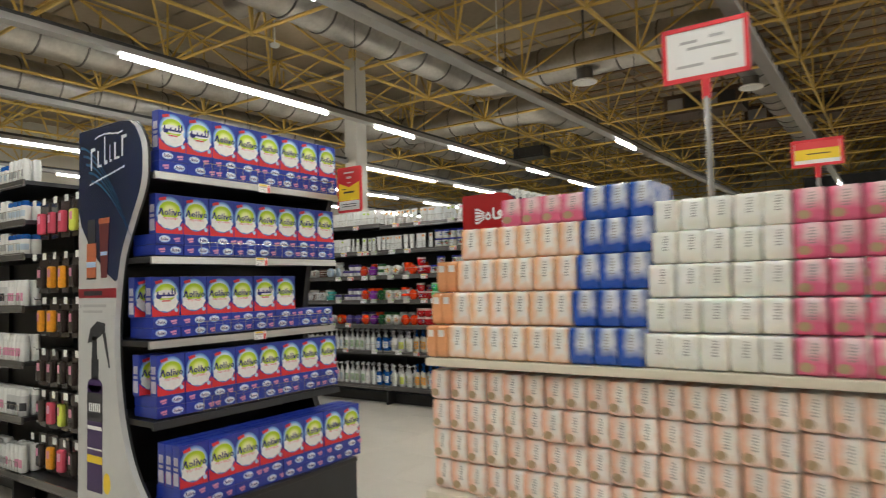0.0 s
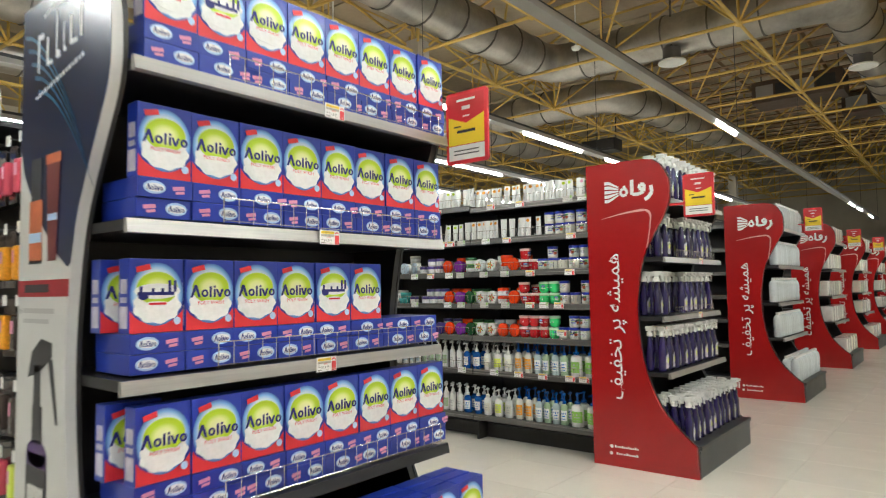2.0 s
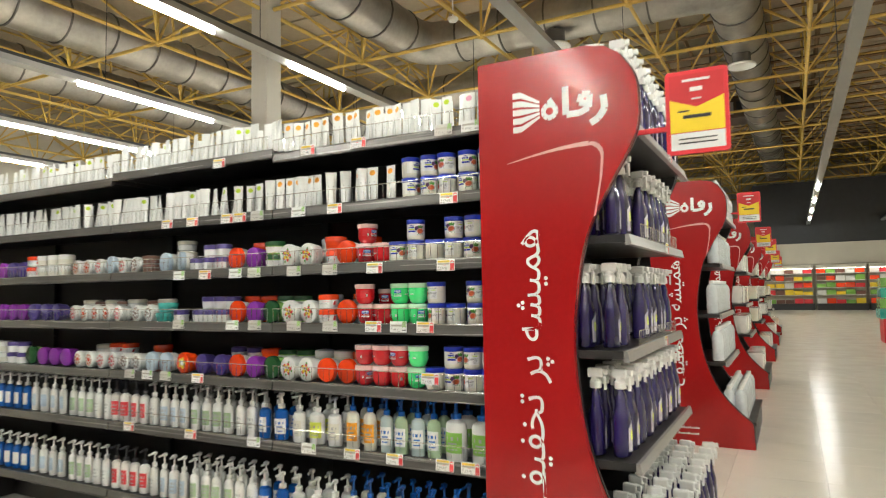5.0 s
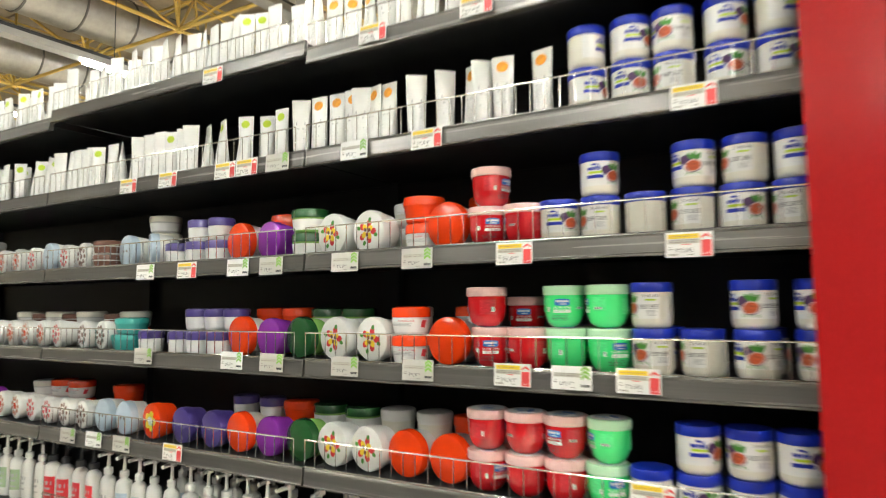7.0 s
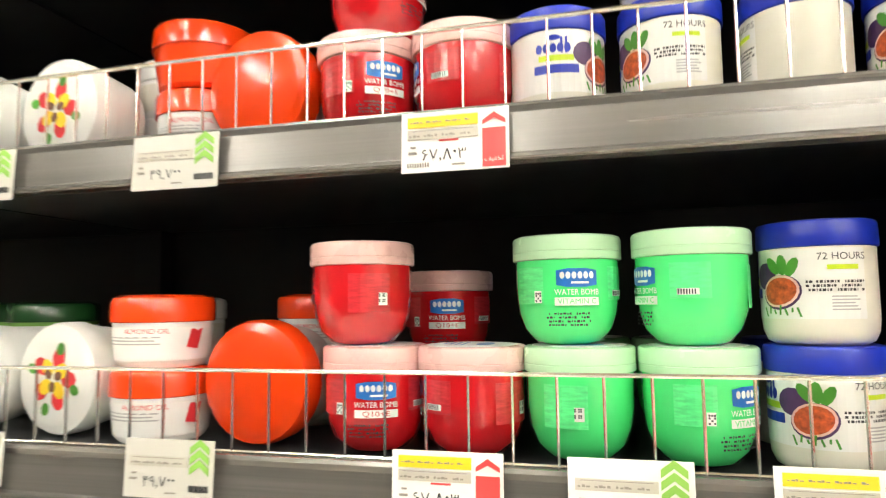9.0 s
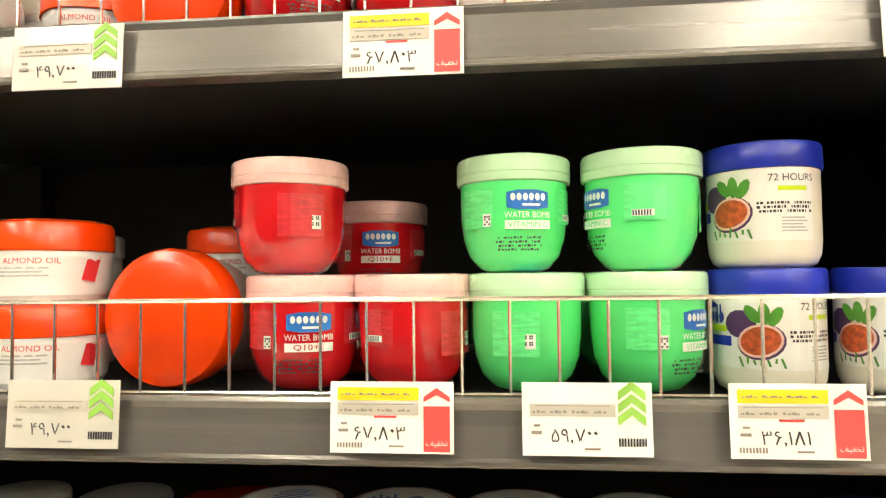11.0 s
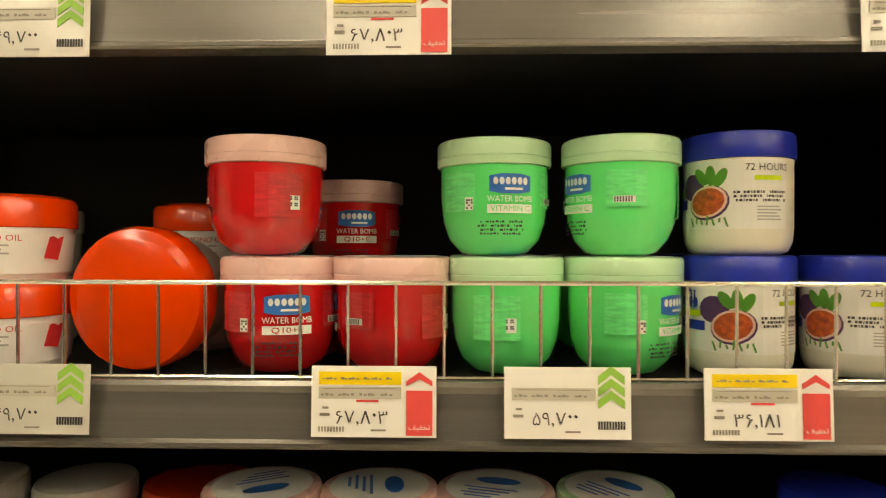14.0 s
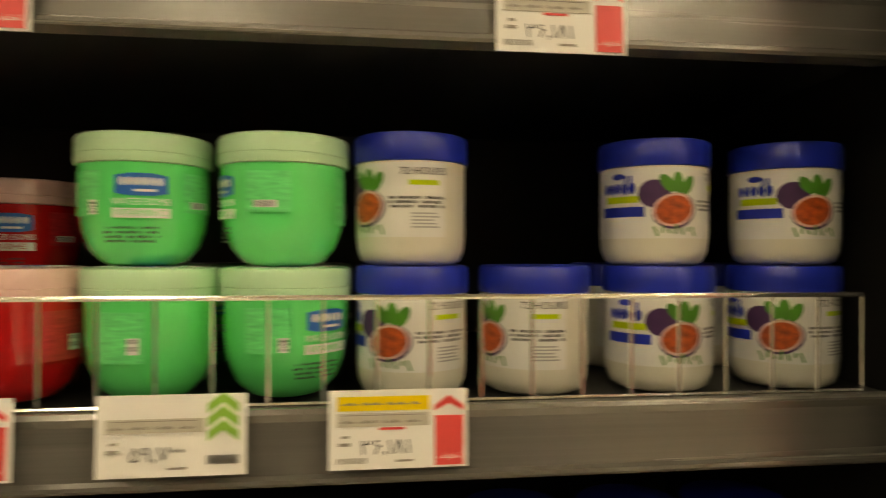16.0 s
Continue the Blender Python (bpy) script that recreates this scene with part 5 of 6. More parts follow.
for zl, start in ((Z1, -6.93), (Z0, -7.25)):
    x, k = start, 0
    while x > -9.75:
        placed((F_TUBE, F_TUBE, F_TUBEG, F_TUBE, F_TUBEP)[int(k / 7) % 5], x, YF + 0.03 + rf.uniform(0, 0.03), zl, rf.uniform(-30, 30))
        x, k = x - rf.uniform(0.056, 0.078), k + 1
for n, (zl, start) in enumerate(((Z2, -6.66), (Z3, -6.73), (Z4, -6.61))):
    x, k = start, 0
    while x > -9.75:
        kind = int(k / 3 + n) % 4
        if int(k / 4 + n) % 3:
            placed(F_DISCS[kind], x, YF, zl, rf.uniform(-10, 4))
            x -= 0.124
        else:
            placed(F_TUBS[kind], x, YF + 0.055, zl)
            placed(F_TUBS[kind], x + 0.004, YF + 0.055, zl + 0.0717)
            x -= 0.112
        k += 1
for zl in (Z5, Z6):
    x, k = -6.64, 0
    while x > -9.75:
        placed(F_PUMPS[int(k / 4) % 4], x, YF + 0.045, zl, rf.uniform(-12, 12))
        x, k = x - rf.uniform(0.09, 0.105), k + 1


# ---- price labels on the rails ----
def numerals(text, size):
    """Persian figures set one by one; six and eight are drawn as strokes."""
    out = bmesh.new()
    u = 0.0
    drawn = {"\u06f8": (0.54, [[(0.0, 0.0), (0.1, 0.0), (0.27, 0.52), (0.44, 0.0), (0.54, 0.0), (0.32, 0.69), (0.22, 0.69)]]),
             "\u06f6": (0.4, [[(0.06, 0.0), (0.15, 0.0), (0.3, 0.34), (0.4, 0.36), (0.38, 0.43), (0.22, 0.41)], [(0.22, 0.41), (0.12, 0.42), (0.03, 0.5), (0.06, 0.62), (0.18, 0.69), (0.3, 0.66), (0.28, 0.6), (0.18, 0.61), (0.12, 0.56), (0.13, 0.5), (0.24, 0.46)]])}
    for ch in text:
        if ch in drawn:
            wide, shapes = drawn[ch]
            bm = bmesh.new()
            for q in shapes:
                f = bm.faces.new([bm.verts.new((a * size, 0, b * size)) for a, b in q])
                bmesh.ops.triangulate(bm, faces=[f])
            lo = 0.0
        else:
            bm = letters(ch, size, fine=5)
            xs, zs = [v.co.x for v in bm.verts], [v.co.z for v in bm.verts]
            wide = (max(xs) - min(xs)) / size
            drop = 0.27 if ch == "\u06f0" else -0.1 if ch == "," else 0.0
            shifted(bm, -min(xs), 0, -min(zs) + drop * size)
            if ch == "\u06f0":
                bmesh.ops.scale(bm, vec=(1.35, 1, 1.35), verts=bm.verts[:])
                wide *= 1.35
        shifted(bm, u, 0, 0)
        me = bpy.data.meshes.new("figure")
        bm.to_mesh(me)
        bm.free()
        out.from_mesh(me)
        bpy.data.meshes.remove(me)
        u += (wide + 0.1) * size
    return shifted(out, -u / 2, 0, 0)


def price_label(price, red, card=WHITE):
    w, h = 0.087, 0.049
    p = root("price_label", "white shelf price card with red discount arrow" if red else "white shelf price card with green chevrons", "price label", "shelf price labels")
    part("card", boxed((-w / 2, -0.001, 0), (w / 2, 0, h)), card, p)
    y = -0.0012
    if red:
        part("yellow_bar", decal([rect(-w * 0.44, h * 0.74, w * 0.22, h * 0.92)], y), YEL, p)
        part("red_flag", decal([rect(w * 0.26, h * 0.03, w * 0.47, h * 0.66), [(w * 0.26, h * 0.72), (w * 0.365, h * 0.82), (w * 0.47, h * 0.72), (w * 0.47, h * 0.79), (w * 0.365, h * 0.92), (w * 0.26, h * 0.79)]], y), REDF, p)
        bm = letters(DISCOUNT, 0.0075, fine=6)
        xs = [v.co.x for v in bm.verts]
        f = w * 0.17 / (max(xs) - min(xs))
        bmesh.ops.scale(bm, vec=(f, 1, f), verts=bm.verts[:])
        part("flag_text", shifted(bm, w * 0.365, y - 0.0012, h * 0.15), WHITE, p)
        part("red_note", decal([rect(-w * 0.14, h * 0.495, w * 0.04, h * 0.525)], y), REDF, p)
    else:
        ch = []
        for k in range(3):
            z = h * (0.42 + 0.17 * k)
            ch.append([(w * 0.24, z), (w * 0.345, z + h * 0.14), (w * 0.45, z), (w * 0.45, z + h * 0.12), (w * 0.345, z + h * 0.26), (w * 0.24, z + h * 0.12)])
        for q in ch:
            part("chevron", decal([q], y), GRNP, p, "green chevron")
        part("code_bars", decal([rect(w * (0.24 + 0.022 * i), h * 0.14, w * (0.252 + 0.022 * i), h * 0.25) for i in range(10)], y), INK, p)
    part("grey_bar", decal([rect(-w * 0.44, h * 0.54, w * 0.22, h * 0.71)], y), PALEG, p)
    part("price_text", shifted(numerals(price, 0.0128), -w * 0.09, y - 0.0004, h * 0.19), INK, p)
    lines = [rect(-w * 0.43, h * 0.3, -w * 0.35, h * 0.34), rect(-w * 0.41, h * 0.4, -w * 0.36, h * 0.43), rect(-w * 0.02, h * 0.09, w * 0.1, h * 0.115), rect(-w * 0.4, h * 0.68, w * 0.18, h * 0.69)]
    lines += [rect(w * (-0.44 + 0.024 * i), h * 0.08, w * (-0.428 + 0.024 * i), h * 0.15) for i in range(9)] if red else []
    lines += [rect(w * (-0.42 + 0.034 * i), h * 0.585, w * (-0.42 + 0.034 * i + 0.02 + 0.006 * (i % 3)), h * (0.61 + 0.012 * (i % 2))) for i in range(17) if i % 5 != 3]
    stuff(part("fine_print", decal(lines, y - 0.0003), INKG, p))
    if red:
        stuff(part("bar_print", decal([rect(w * (-0.41 + 0.03 * i), h * 0.815, w * (-0.41 + 0.03 * i + 0.018 + 0.008 * (i % 2)), h * (0.83 + 0.008 * (i % 3))) for i in range(19) if i % 6 != 4], y - 0.0008), INKG, p))
    return p


INKG = mat("faded_ink", (0.26, 0.24, 0.21), 0.5)
REDF = mat("flag_red", (0.72, 0.07, 0.07), 0.45, vary=0.05)
PALEG = mat("pale_grey_print", (0.5, 0.48, 0.42), 0.5)
PL_A = price_label("\u06f6\u06f7,\u06f8\u06f0\u06f3", True)
PL_B = price_label("\u06f5\u06f9,\u06f7\u06f0\u06f0", False)
PL_C = price_label("\u06f3\u06f6,\u06f1\u06f8\u06f1", True)
PL_D = price_label("\u06f4\u06f9,\u06f7\u06f0\u06f0", False, mat("sleeved_card", (0.56, 0.55, 0.51), 0.3, coat=0.4, vary=0.06))
RY = G2 + 0.079


def lab(p, x, z, turn=0.0):
    q = placed(p, x, RY - 0.003, z + 0.009, 0, -3)
    return q


for x, p in ((-4.226, PL_A), (-4.092, PL_B), (-3.955, PL_C), (-4.47, PL_D), (-4.69, PL_D), (-4.945, PL_D), (-5.1, PL_B), (-5.5, PL_D)):
    lab(p, x, LEVELS[3])
for x, p in ((-4.216, PL_A), (-3.85, PL_C), (-4.47, PL_D), (-4.69, PL_D), (-4.95, PL_D), (-5.08, PL_B), (-5.3, PL_C), (-5.5, PL_B)):
    lab(p, x, LEVELS[2] - 0.018)
for x, p in ((-3.83, PL_C), (-4.44, PL_A), (-4.66, PL_B), (-4.93, PL_D), (-5.05, PL_C), (-5.14, PL_C), (-5.4, PL_A), (-5.6, PL_C)):
    lab(p, x, LEVELS[1] - 0.014)
lab(PL_C, -3.935, LEVELS[4] + 0.062)
for x, p in ((-5.35, PL_C), (-5.6, PL_D), (-5.75, PL_B), (-5.9, PL_D)):
    lab(p, x, LEVELS[4])
for x, p in ((-3.72, PL_B), (-3.85, PL_D), (-4.3, PL_A), (-4.6, PL_C), (-5.2, PL_A)):
    lab(p, x, LEVELS[0])
for x, p in ((-3.75, PL_C), (-3.87, PL_A), (-4.12, PL_C), (-4.35, PL_C), (-4.6, PL_B), (-4.95, PL_B), (-5.4, PL_A), (-5.9, PL_C)):
    lab(p, x, LEVELS[5])
for z, x in CAP_LIPS[:3]:
    placed(PL_A, x + 0.014, G1 + 0.72, z - 0.004, 90)
    placed(PL_C, x + 0.0135, G2 + 0.8, z, 90)


# ---- promotion tags ----
TAGRED = mat("tag_red", (0.55, 0.025, 0.03), 0.4)


def promo_tag():
    t = root("promo_tag", "red framed promotion card with yellow field on arm", "promotion sign", "promotion tags")
    w, h = 0.21, 0.3
    bm = bmesh.new()
    slab(bm, [(-w / 2 + 0.01, 0), (w / 2 - 0.01, 0), (w / 2, 0.01), (w / 2, h - 0.01), (w / 2 - 0.01, h), (-w / 2 + 0.01, h), (-w / 2, h - 0.01), (-w / 2, 0.01)], -0.006, 0.006)
    part("frame", bm, REDP, t)
    part("red_head", decal([rect(-w * 0.43, h * 0.6, w * 0.43, h * 0.95)], -0.007), TAGRED, t)
    part("yellow_field", decal([[(-w * 0.43, h * 0.26), (w * 0.43, h * 0.26), (w * 0.43, h * 0.66), (0, h * 0.55), (-w * 0.43, h * 0.66)]], -0.0078), YEL, t)
    part("white_foot", decal([rect(-w * 0.43, h * 0.05, w * 0.43, h * 0.25)], -0.007), WHITE, t)
    part("head_print", decal([rect(-w * 0.22, h * 0.86, w * 0.22, h * 0.89), rect(-w * 0.1, h * 0.74, w * 0.1, h * 0.79), rect(-w * 0.08, h * 0.64, w * 0.08, h * 0.66)], -0.0082), WHITE, t)["kind"] = "stuff"
    part("field_print", decal([rect(-w * 0.22, h * 0.42, w * 0.22, h * 0.46), rect(-w * 0.3, h * 0.5, -w * 0.12, h * 0.52), rect(-w * 0.3, h * 0.12, w * 0.3, h * 0.135), rect(-w * 0.3, h * 0.17, w * 0.3, h * 0.185)], -0.009), INK, t)["kind"] = "stuff"
    part("arm", boxed((-w / 2 - 0.14, -0.003, h * 0.3), (-w / 2 + 0.01, 0.008, h * 0.36), 0.002), REDP, t)
    return t


TAG = promo_tag()
for x, y, z in ((-2.935, G1 + 1.355, 1.84), (-2.815, G2 + 0.04, 1.8), (-2.89, G3 + 1.1, 1.96), (-2.89, 13.85, 1.9), (-2.89, 17.4, 1.95), (-2.89, 21.0, 1.9), (-2.89, 24.6, 1.9)):
    placed(TAG, x, y, z)

# ---- end shelf goods ----
SPRAY = trigger_bottle()
rb = random.Random(21)
for zb, xf, deep, top in ((1.9675, -3.05, 2, 0), (1.5375, -3.09, 2, 1), (1.1075, -3.11, 2, 1), (0.7075, -3.08, 2, 0), (0.2155, -2.92, 3, 0)):
    for i in range(10):
        y = G2 + 0.115 + i * 0.126
        for d in range(deep):
            if top and i in (2, 3) and d == 0:
                continue
            placed(SPRAY, xf - 0.05 - d * 0.1 + rb.uniform(-0.006, 0.006), y + rb.uniform(-0.005, 0.005), zb, 90 + rb.uniform(-16, 16))
for z, x in CAP_LIPS[1:3]:
    fence(x - 0.005, G2 + 0.3, z + LIP, 0.9, 0.06, 90, 0.04)


def water_bottle():
    b = root("clear_bottle", "pale clear plastic bottle with white cap", "bottle", "pale bottles")
    part("bottle", lathe(bmesh.new(), [(0, 0), (0.036, 0), (0.04, 0.005), (0.04, 0.06), (0.037, 0.075), (0.04, 0.09), (0.04, 0.16), (0.03, 0.19), (0.014, 0.205)], 12), PALEBOT, b, smooth=True)
    part("cap", lathe(bmesh.new(), [(0.016, 0.2), (0.016, 0.225), (0, 0.226)], 10), WPLAST, b, smooth=True)
    for c in b.children:
        c.data.transform(Matrix.Scale(1.25, 4))
    return b


def white_pack(m, label):
    b = root("paper_pack", label, "paper pack", "wrapped paper packs")
    part("pack", boxed((-0.098, 0, 0), (0.098, 0.2, 0.24), 0.02), m, b)
    return b


PALEBOT = mat("pale_bottle", (0.6, 0.64, 0.66), 0.15, coat=0.5, vary=0.12, scale=20, rand=0.08)
WB = water_bottle()
PK = [white_pack(WRAPW, "white plastic wrapped paper pack"), white_pack(WRAPC, "ivory plastic wrapped paper pack")]
for zb, xf in ((1.9675, -3.1), (1.5375, -3.14), (1.1075, -3.16), (0.7075, -3.13), (0.2155, -2.97)):
    for i in range(13):
        for d in range(2 if zb < 0.3 else 1):
            placed(WB, xf - d * 0.09, G3 + 0.105 + i * 0.096, zb, 0)
for n, y in enumerate(GOND[3:]):
    for zb, xf in ((1.9675, -3.06), (1.5375, -3.1), (1.1075, -3.12), (0.7075, -3.09), (0.2155, -2.92)):
        for i in range(6):
            placed(PK[(n + i // 3) % 2], xf - rb.uniform(0, 0.03), y + 0.17 + i * 0.2, zb, 90)

# ---- hair product advert on the grey panel ----
AX, AY = -3.72, G1


def advert():
    pts = [p for p in profile_points() if p[1] > 1.4]
    top = [(AX + a, b) for a, b in pts]
    # sweep of night blue over the panel head, cut by a curve
    low = [(AX + 0.0, 1.8), (AX + 0.03, 1.72), (AX + 0.1, 1.63), (AX + 0.2, 1.53), (AX + 0.3, 1.45), (AX + 0.38, 1.41)]
    edge = [p for p in top if p[0] > AX + 0.3]
    poly = low + [p for p in edge] + [(AX + 0.001, 2.249)]
    e = left_panel
    bm = bmesh.new()
    f = bm.faces.new([bm.verts.new((u - (0.002 if u > AX + 0.3 else 0), AY - 0.0008, v - 0.001)) for u, v in poly])
    bmesh.ops.triangulate(bm, faces=[f])
    part("blue_field", bm, BANNERB, e, "night blue printed field")
    sw = []
    for k in range(5):
        a = 0.02 + 0.03 * k
        for i in range(8):
            t0, t1 = i / 8, (i + 1) / 8
            q = [(AX + a + 0.4 * t, 2.16 - 0.05 * k - 0.34 * t ** 1.6) for t in (t0, t1)]
            w = 0.006 * (1 - t0) + 0.001
            sw.append([(q[0][0], q[0][1] - w), (q[1][0], q[1][1] - w), (q[1][0], q[1][1] + w), (q[0][0], q[0][1] + w)])
    stuff(part("light_streak", decal(sw, AY - 0.0012, 0.0004), TEALS, e))
    mk = []
    for i, (u, h, w) in enumerate(((0.13, 0.12, 0.045), (0.2, 0.09, 0.045), (0.27, 0.15, 0.03), (0.325, 0.09, 0.02), (0.37, 0.09, 0.05), (0.44, 0.11, 0.05))):
        mk.append(rect(AX + u, 2.02 + 0.008 * i, AX + u + w * 0.3, 2.02 + 0.008 * i + h))
        mk.append(rect(AX + u + w * 0.3, 2.02 + 0.008 * i + (h * 0.85 if i in (0, 5) else 0), AX + u + w, 2.02 + 0.008 * i + (h if i in (0, 5) else h * 0.14)))
    mk += [tilted(AX + 0.2 + 0.045 * i, 2.195 + 0.006 * math.sin(i), 0.055, 0.008, 14 * math.cos(i * 1.1)) for i in range(6)]
    part("brand_mark", decal(mk, AY - 0.0018), WHITE, e, "white brand strokes")
    stuff(part("tagline", decal([tilted(AX + 0.13 + 0.022 * i, 1.943 + 0.004 * i, 0.016, 0.008 + 0.004 * (i % 2), 10) for i in range(16)], AY - 0.0018), WHITE, e))
    bm = decal([rect(AX + 0.09, 1.43, AX + 0.19, 1.62)], AY - 0.002)
    part("picture_bottle", bm, SKIN_OR, e, "amber bottle picture")
    part("picture_bottle_neck", decal([rect(AX + 0.1, 1.62, AX + 0.18, 1.75), rect(AX + 0.09, 1.425, AX + 0.19, 1.435)], AY - 0.002), INK, e)
    part("picture_tube", decal([[(AX + 0.24, 1.43), (AX + 0.3, 1.43), (AX + 0.32, 1.72), (AX + 0.22, 1.72)]], AY - 0.0026), SKIN_DK, e, "dark red tube picture")
    part("picture_tube_crimp", decal([rect(AX + 0.215, 1.72, AX + 0.325, 1.75)], AY - 0.0026), SKIN_OR, e)
    part("picture_band", decal([rect(AX + 0.092, 1.49, AX + 0.188, 1.52), rect(AX + 0.235, 1.55, AX + 0.305, 1.57)], AY - 0.0034), SKY, e)
    part("red_band", decal([rect(AX + 0.002, 1.325, AX + 0.39, 1.375)], AY - 0.0008), DRED, e, "dark red band")
    part("band_print", decal([rect(AX + 0.06, 1.338, AX + 0.25, 1.362)], AY - 0.0016), INK, e)
    part("grey_print", decal([rect(AX + 0.05, 1.275, AX + 0.29, 1.29), rect(AX + 0.05, 1.245, AX + 0.25, 1.258), oval(AX + 0.025, 1.28, 0.009, 0.009, 10)], AY - 0.0008), GREYP, e)
    body = decal([rect(AX + 0.1, 0.3, AX + 0.255, 0.86), oval(AX + 0.178, 0.86, 0.077, 0.04, 16)], AY - 0.0012)
    part("spray_body", body, VIOLETD, e, "purple spray bottle picture")
    part("spray_label", decal([rect(AX + 0.1, 0.67, AX + 0.255, 0.82)], AY - 0.002), INK, e)
    part("spray_brand", decal([rect(AX + 0.12 + 0.02 * i, 0.72, AX + 0.133 + 0.02 * i, 0.765) for i in range(6)] + [rect(AX + 0.105, 0.625, AX + 0.25, 0.645), rect(AX + 0.105, 0.52, AX + 0.25, 0.528)], AY - 0.0028), WHITE, e)
    part("spray_band", decal([rect(AX + 0.1, 0.45, AX + 0.255, 0.49)], AY - 0.002), YEL, e)
    neck = [rect(AX + 0.14, 0.89, AX + 0.215, 1.0), [(AX + 0.145, 1.0), (AX + 0.2, 1.0), (AX + 0.195, 1.12), (AX + 0.15, 1.12)], [(AX + 0.1, 1.08), (AX + 0.13, 1.16), (AX + 0.2, 1.2), (AX + 0.28, 1.19), (AX + 0.28, 1.15), (AX + 0.23, 1.12), (AX + 0.15, 1.09)], [(AX + 0.25, 1.15), (AX + 0.285, 1.14), (AX + 0.33, 0.96), (AX + 0.315, 0.96)]]
    part("spray_trigger", decal(neck, AY - 0.0012), INK, e)
    part("yellow_dot", decal([oval(AX + 0.3, 0.36, 0.035, 0.055, 18)], AY - 0.0012), YEL, e)


SKIN_DK = mat("wine_print", (0.14, 0.03, 0.03), 0.4)
DRED = mat("dull_red_print", (0.3, 0.02, 0.03), 0.4)
VIOLETD = mat("violet_print", (0.05, 0.02, 0.11), 0.35, vary=0.3, scale=8)
advert()

# ---- goods on the first gondola's side ----
CAN_W = spray_can(WPLAST, "small white deodorant spray can", WPLAST, 0.15, 0.026, GREYP)
CAN_B = spray_can(WPLAST, "white deodorant with blue cap", BLUEPL, 0.13, 0.03, PALEBL)
CAN_R = spray_can(WPLAST, "white can with red print", WPLAST, 0.17, 0.028, PINKPRINT)
CAN_G = spray_can(LGREY, "grey aerosol spray can", WPLAST, 0.17, 0.028, INK)
BACK_CAN = {CAN_W: spray_can(WPLAST, "small white deodorant spray can", WPLAST, 0.15, 0.026), CAN_B: spray_can(WPLAST, "white deodorant with blue cap", BLUEPL, 0.13, 0.03), CAN_R: spray_can(WPLAST, "plain white spray can", WPLAST, 0.17, 0.028), CAN_G: spray_can(LGREY, "grey aerosol spray can", WPLAST, 0.17, 0.028)}
for z, kinds in ((2.06, (CAN_W, CAN_B)), (1.8, (CAN_B, CAN_W)), (1.58, (CAN_B, CAN_W)), (1.24, (CAN_R, CAN_G)), (0.88, (CAN_R, CAN_R)), (0.53, (CAN_G, CAN_R)), (0.17, (CAN_R, CAN_W))):
    fence(-5.9, G1 + 0.096, z + LIP, BAY - 0.05, 0.07, 0, 0.04)
    for i in range(13):
        for d in range(2):
            can = kinds[0 if i < 4 else 1 if (i // 3) % 2 else 0]
            placed(BACK_CAN[can] if d else can, -4.68 - i * 0.063 + rb.uniform(-0.003, 0.003), G1 + 0.13 + d * 0.065, z + LIP + 0.0005, rb.uniform(-60, 60))


def hook_pack(m, label):
    """A blister pack that hangs on a display hook, with its hook and price flag."""
    h = root("hanging_pack", label, "hanging pack", "packs on hooks")
    part("backing_card", boxed((-0.05, 0.0, -0.24), (0.05, 0.003, 0.0), 0.001), SMOKE, h)
    part("blister", boxed((-0.032, -0.035, -0.21), (0.032, -0.001, -0.07), 0.014), m, h)
    part("product_print", decal([rect(-0.015, -0.14, 0.015, -0.09)], -0.036), PINKPRINT, h)
    bm = rod(bmesh.new(), (0, 0.3, 0.0), (0, -0.05, 0.0), 0.003, 6)
    rod(bm, (0, -0.05, 0.0), (0, -0.06, 0.015), 0.003, 6)
    part("hook", bm, CHAR, h)
    part("price_flag", boxed((-0.02, -0.063, -0.03), (0.02, -0.061, 0.012)), WHITE, h)
    return h


HP = [hook_pack(PINKP, "pink comb in clear hanging pack"), hook_pack(ORSLICE, "orange brush in clear hanging pack"), hook_pack(SMOKE, "dark brush in smoky hanging pack"), hook_pack(LEMON, "yellow comb in hanging pack")]
for r, (z, kinds) in enumerate(((1.93, (0, 0, 0, 3, 0, 0, 0)), (1.58, (1, 1, 1, 2, 1, 1, 2)), (1.3, (1, 3, 1, 2, 2, 1, 1)), (0.98, (2, 2, 2, 2, 2, 2, 2)), (0.72, (3, 0, 2, 2, 3, 0, 2)), (0.44, (1, 0, 2, 2, 0, 1, 2)))):
    for i, k in enumerate(kinds):
        placed(HP[k], -3.74 - 0.14 * i, G1 + 0.2, z + 0.02, rb.uniform(-8, 8))


# ---- tissue display in the main aisle ----
def pillow(lo, hi, power, rough, seed):
    """A soft wrapped pack: a rounded block with slightly uneven seams."""
    rn = random.Random(seed)
    bm = bmesh.new()
    bmesh.ops.create_cube(bm, size=2)
    bmesh.ops.subdivide_edges(bm, edges=bm.edges[:], cuts=7, use_grid_fill=True)
    c, half = [(a + b) / 2 for a, b in zip(lo, hi)], [(b - a) / 2 for a, b in zip(lo, hi)]
    for v in bm.verts:
        p = [math.sin(q * math.pi / 2) if abs(q) < 1 else q for q in v.co]
        n = sum(abs(q) ** power for q in p) ** (1 / power)
        edge = sorted(abs(q) for q in v.co)[1]
        for i in range(3):
            q = p[i] / n * half[i]
            v.co[i] = c[i] + q + (rn.uniform(-rough, rough) if edge > 0.7 else 0.0)
        v.co.z = max(v.co.z, lo[2])
    return bm


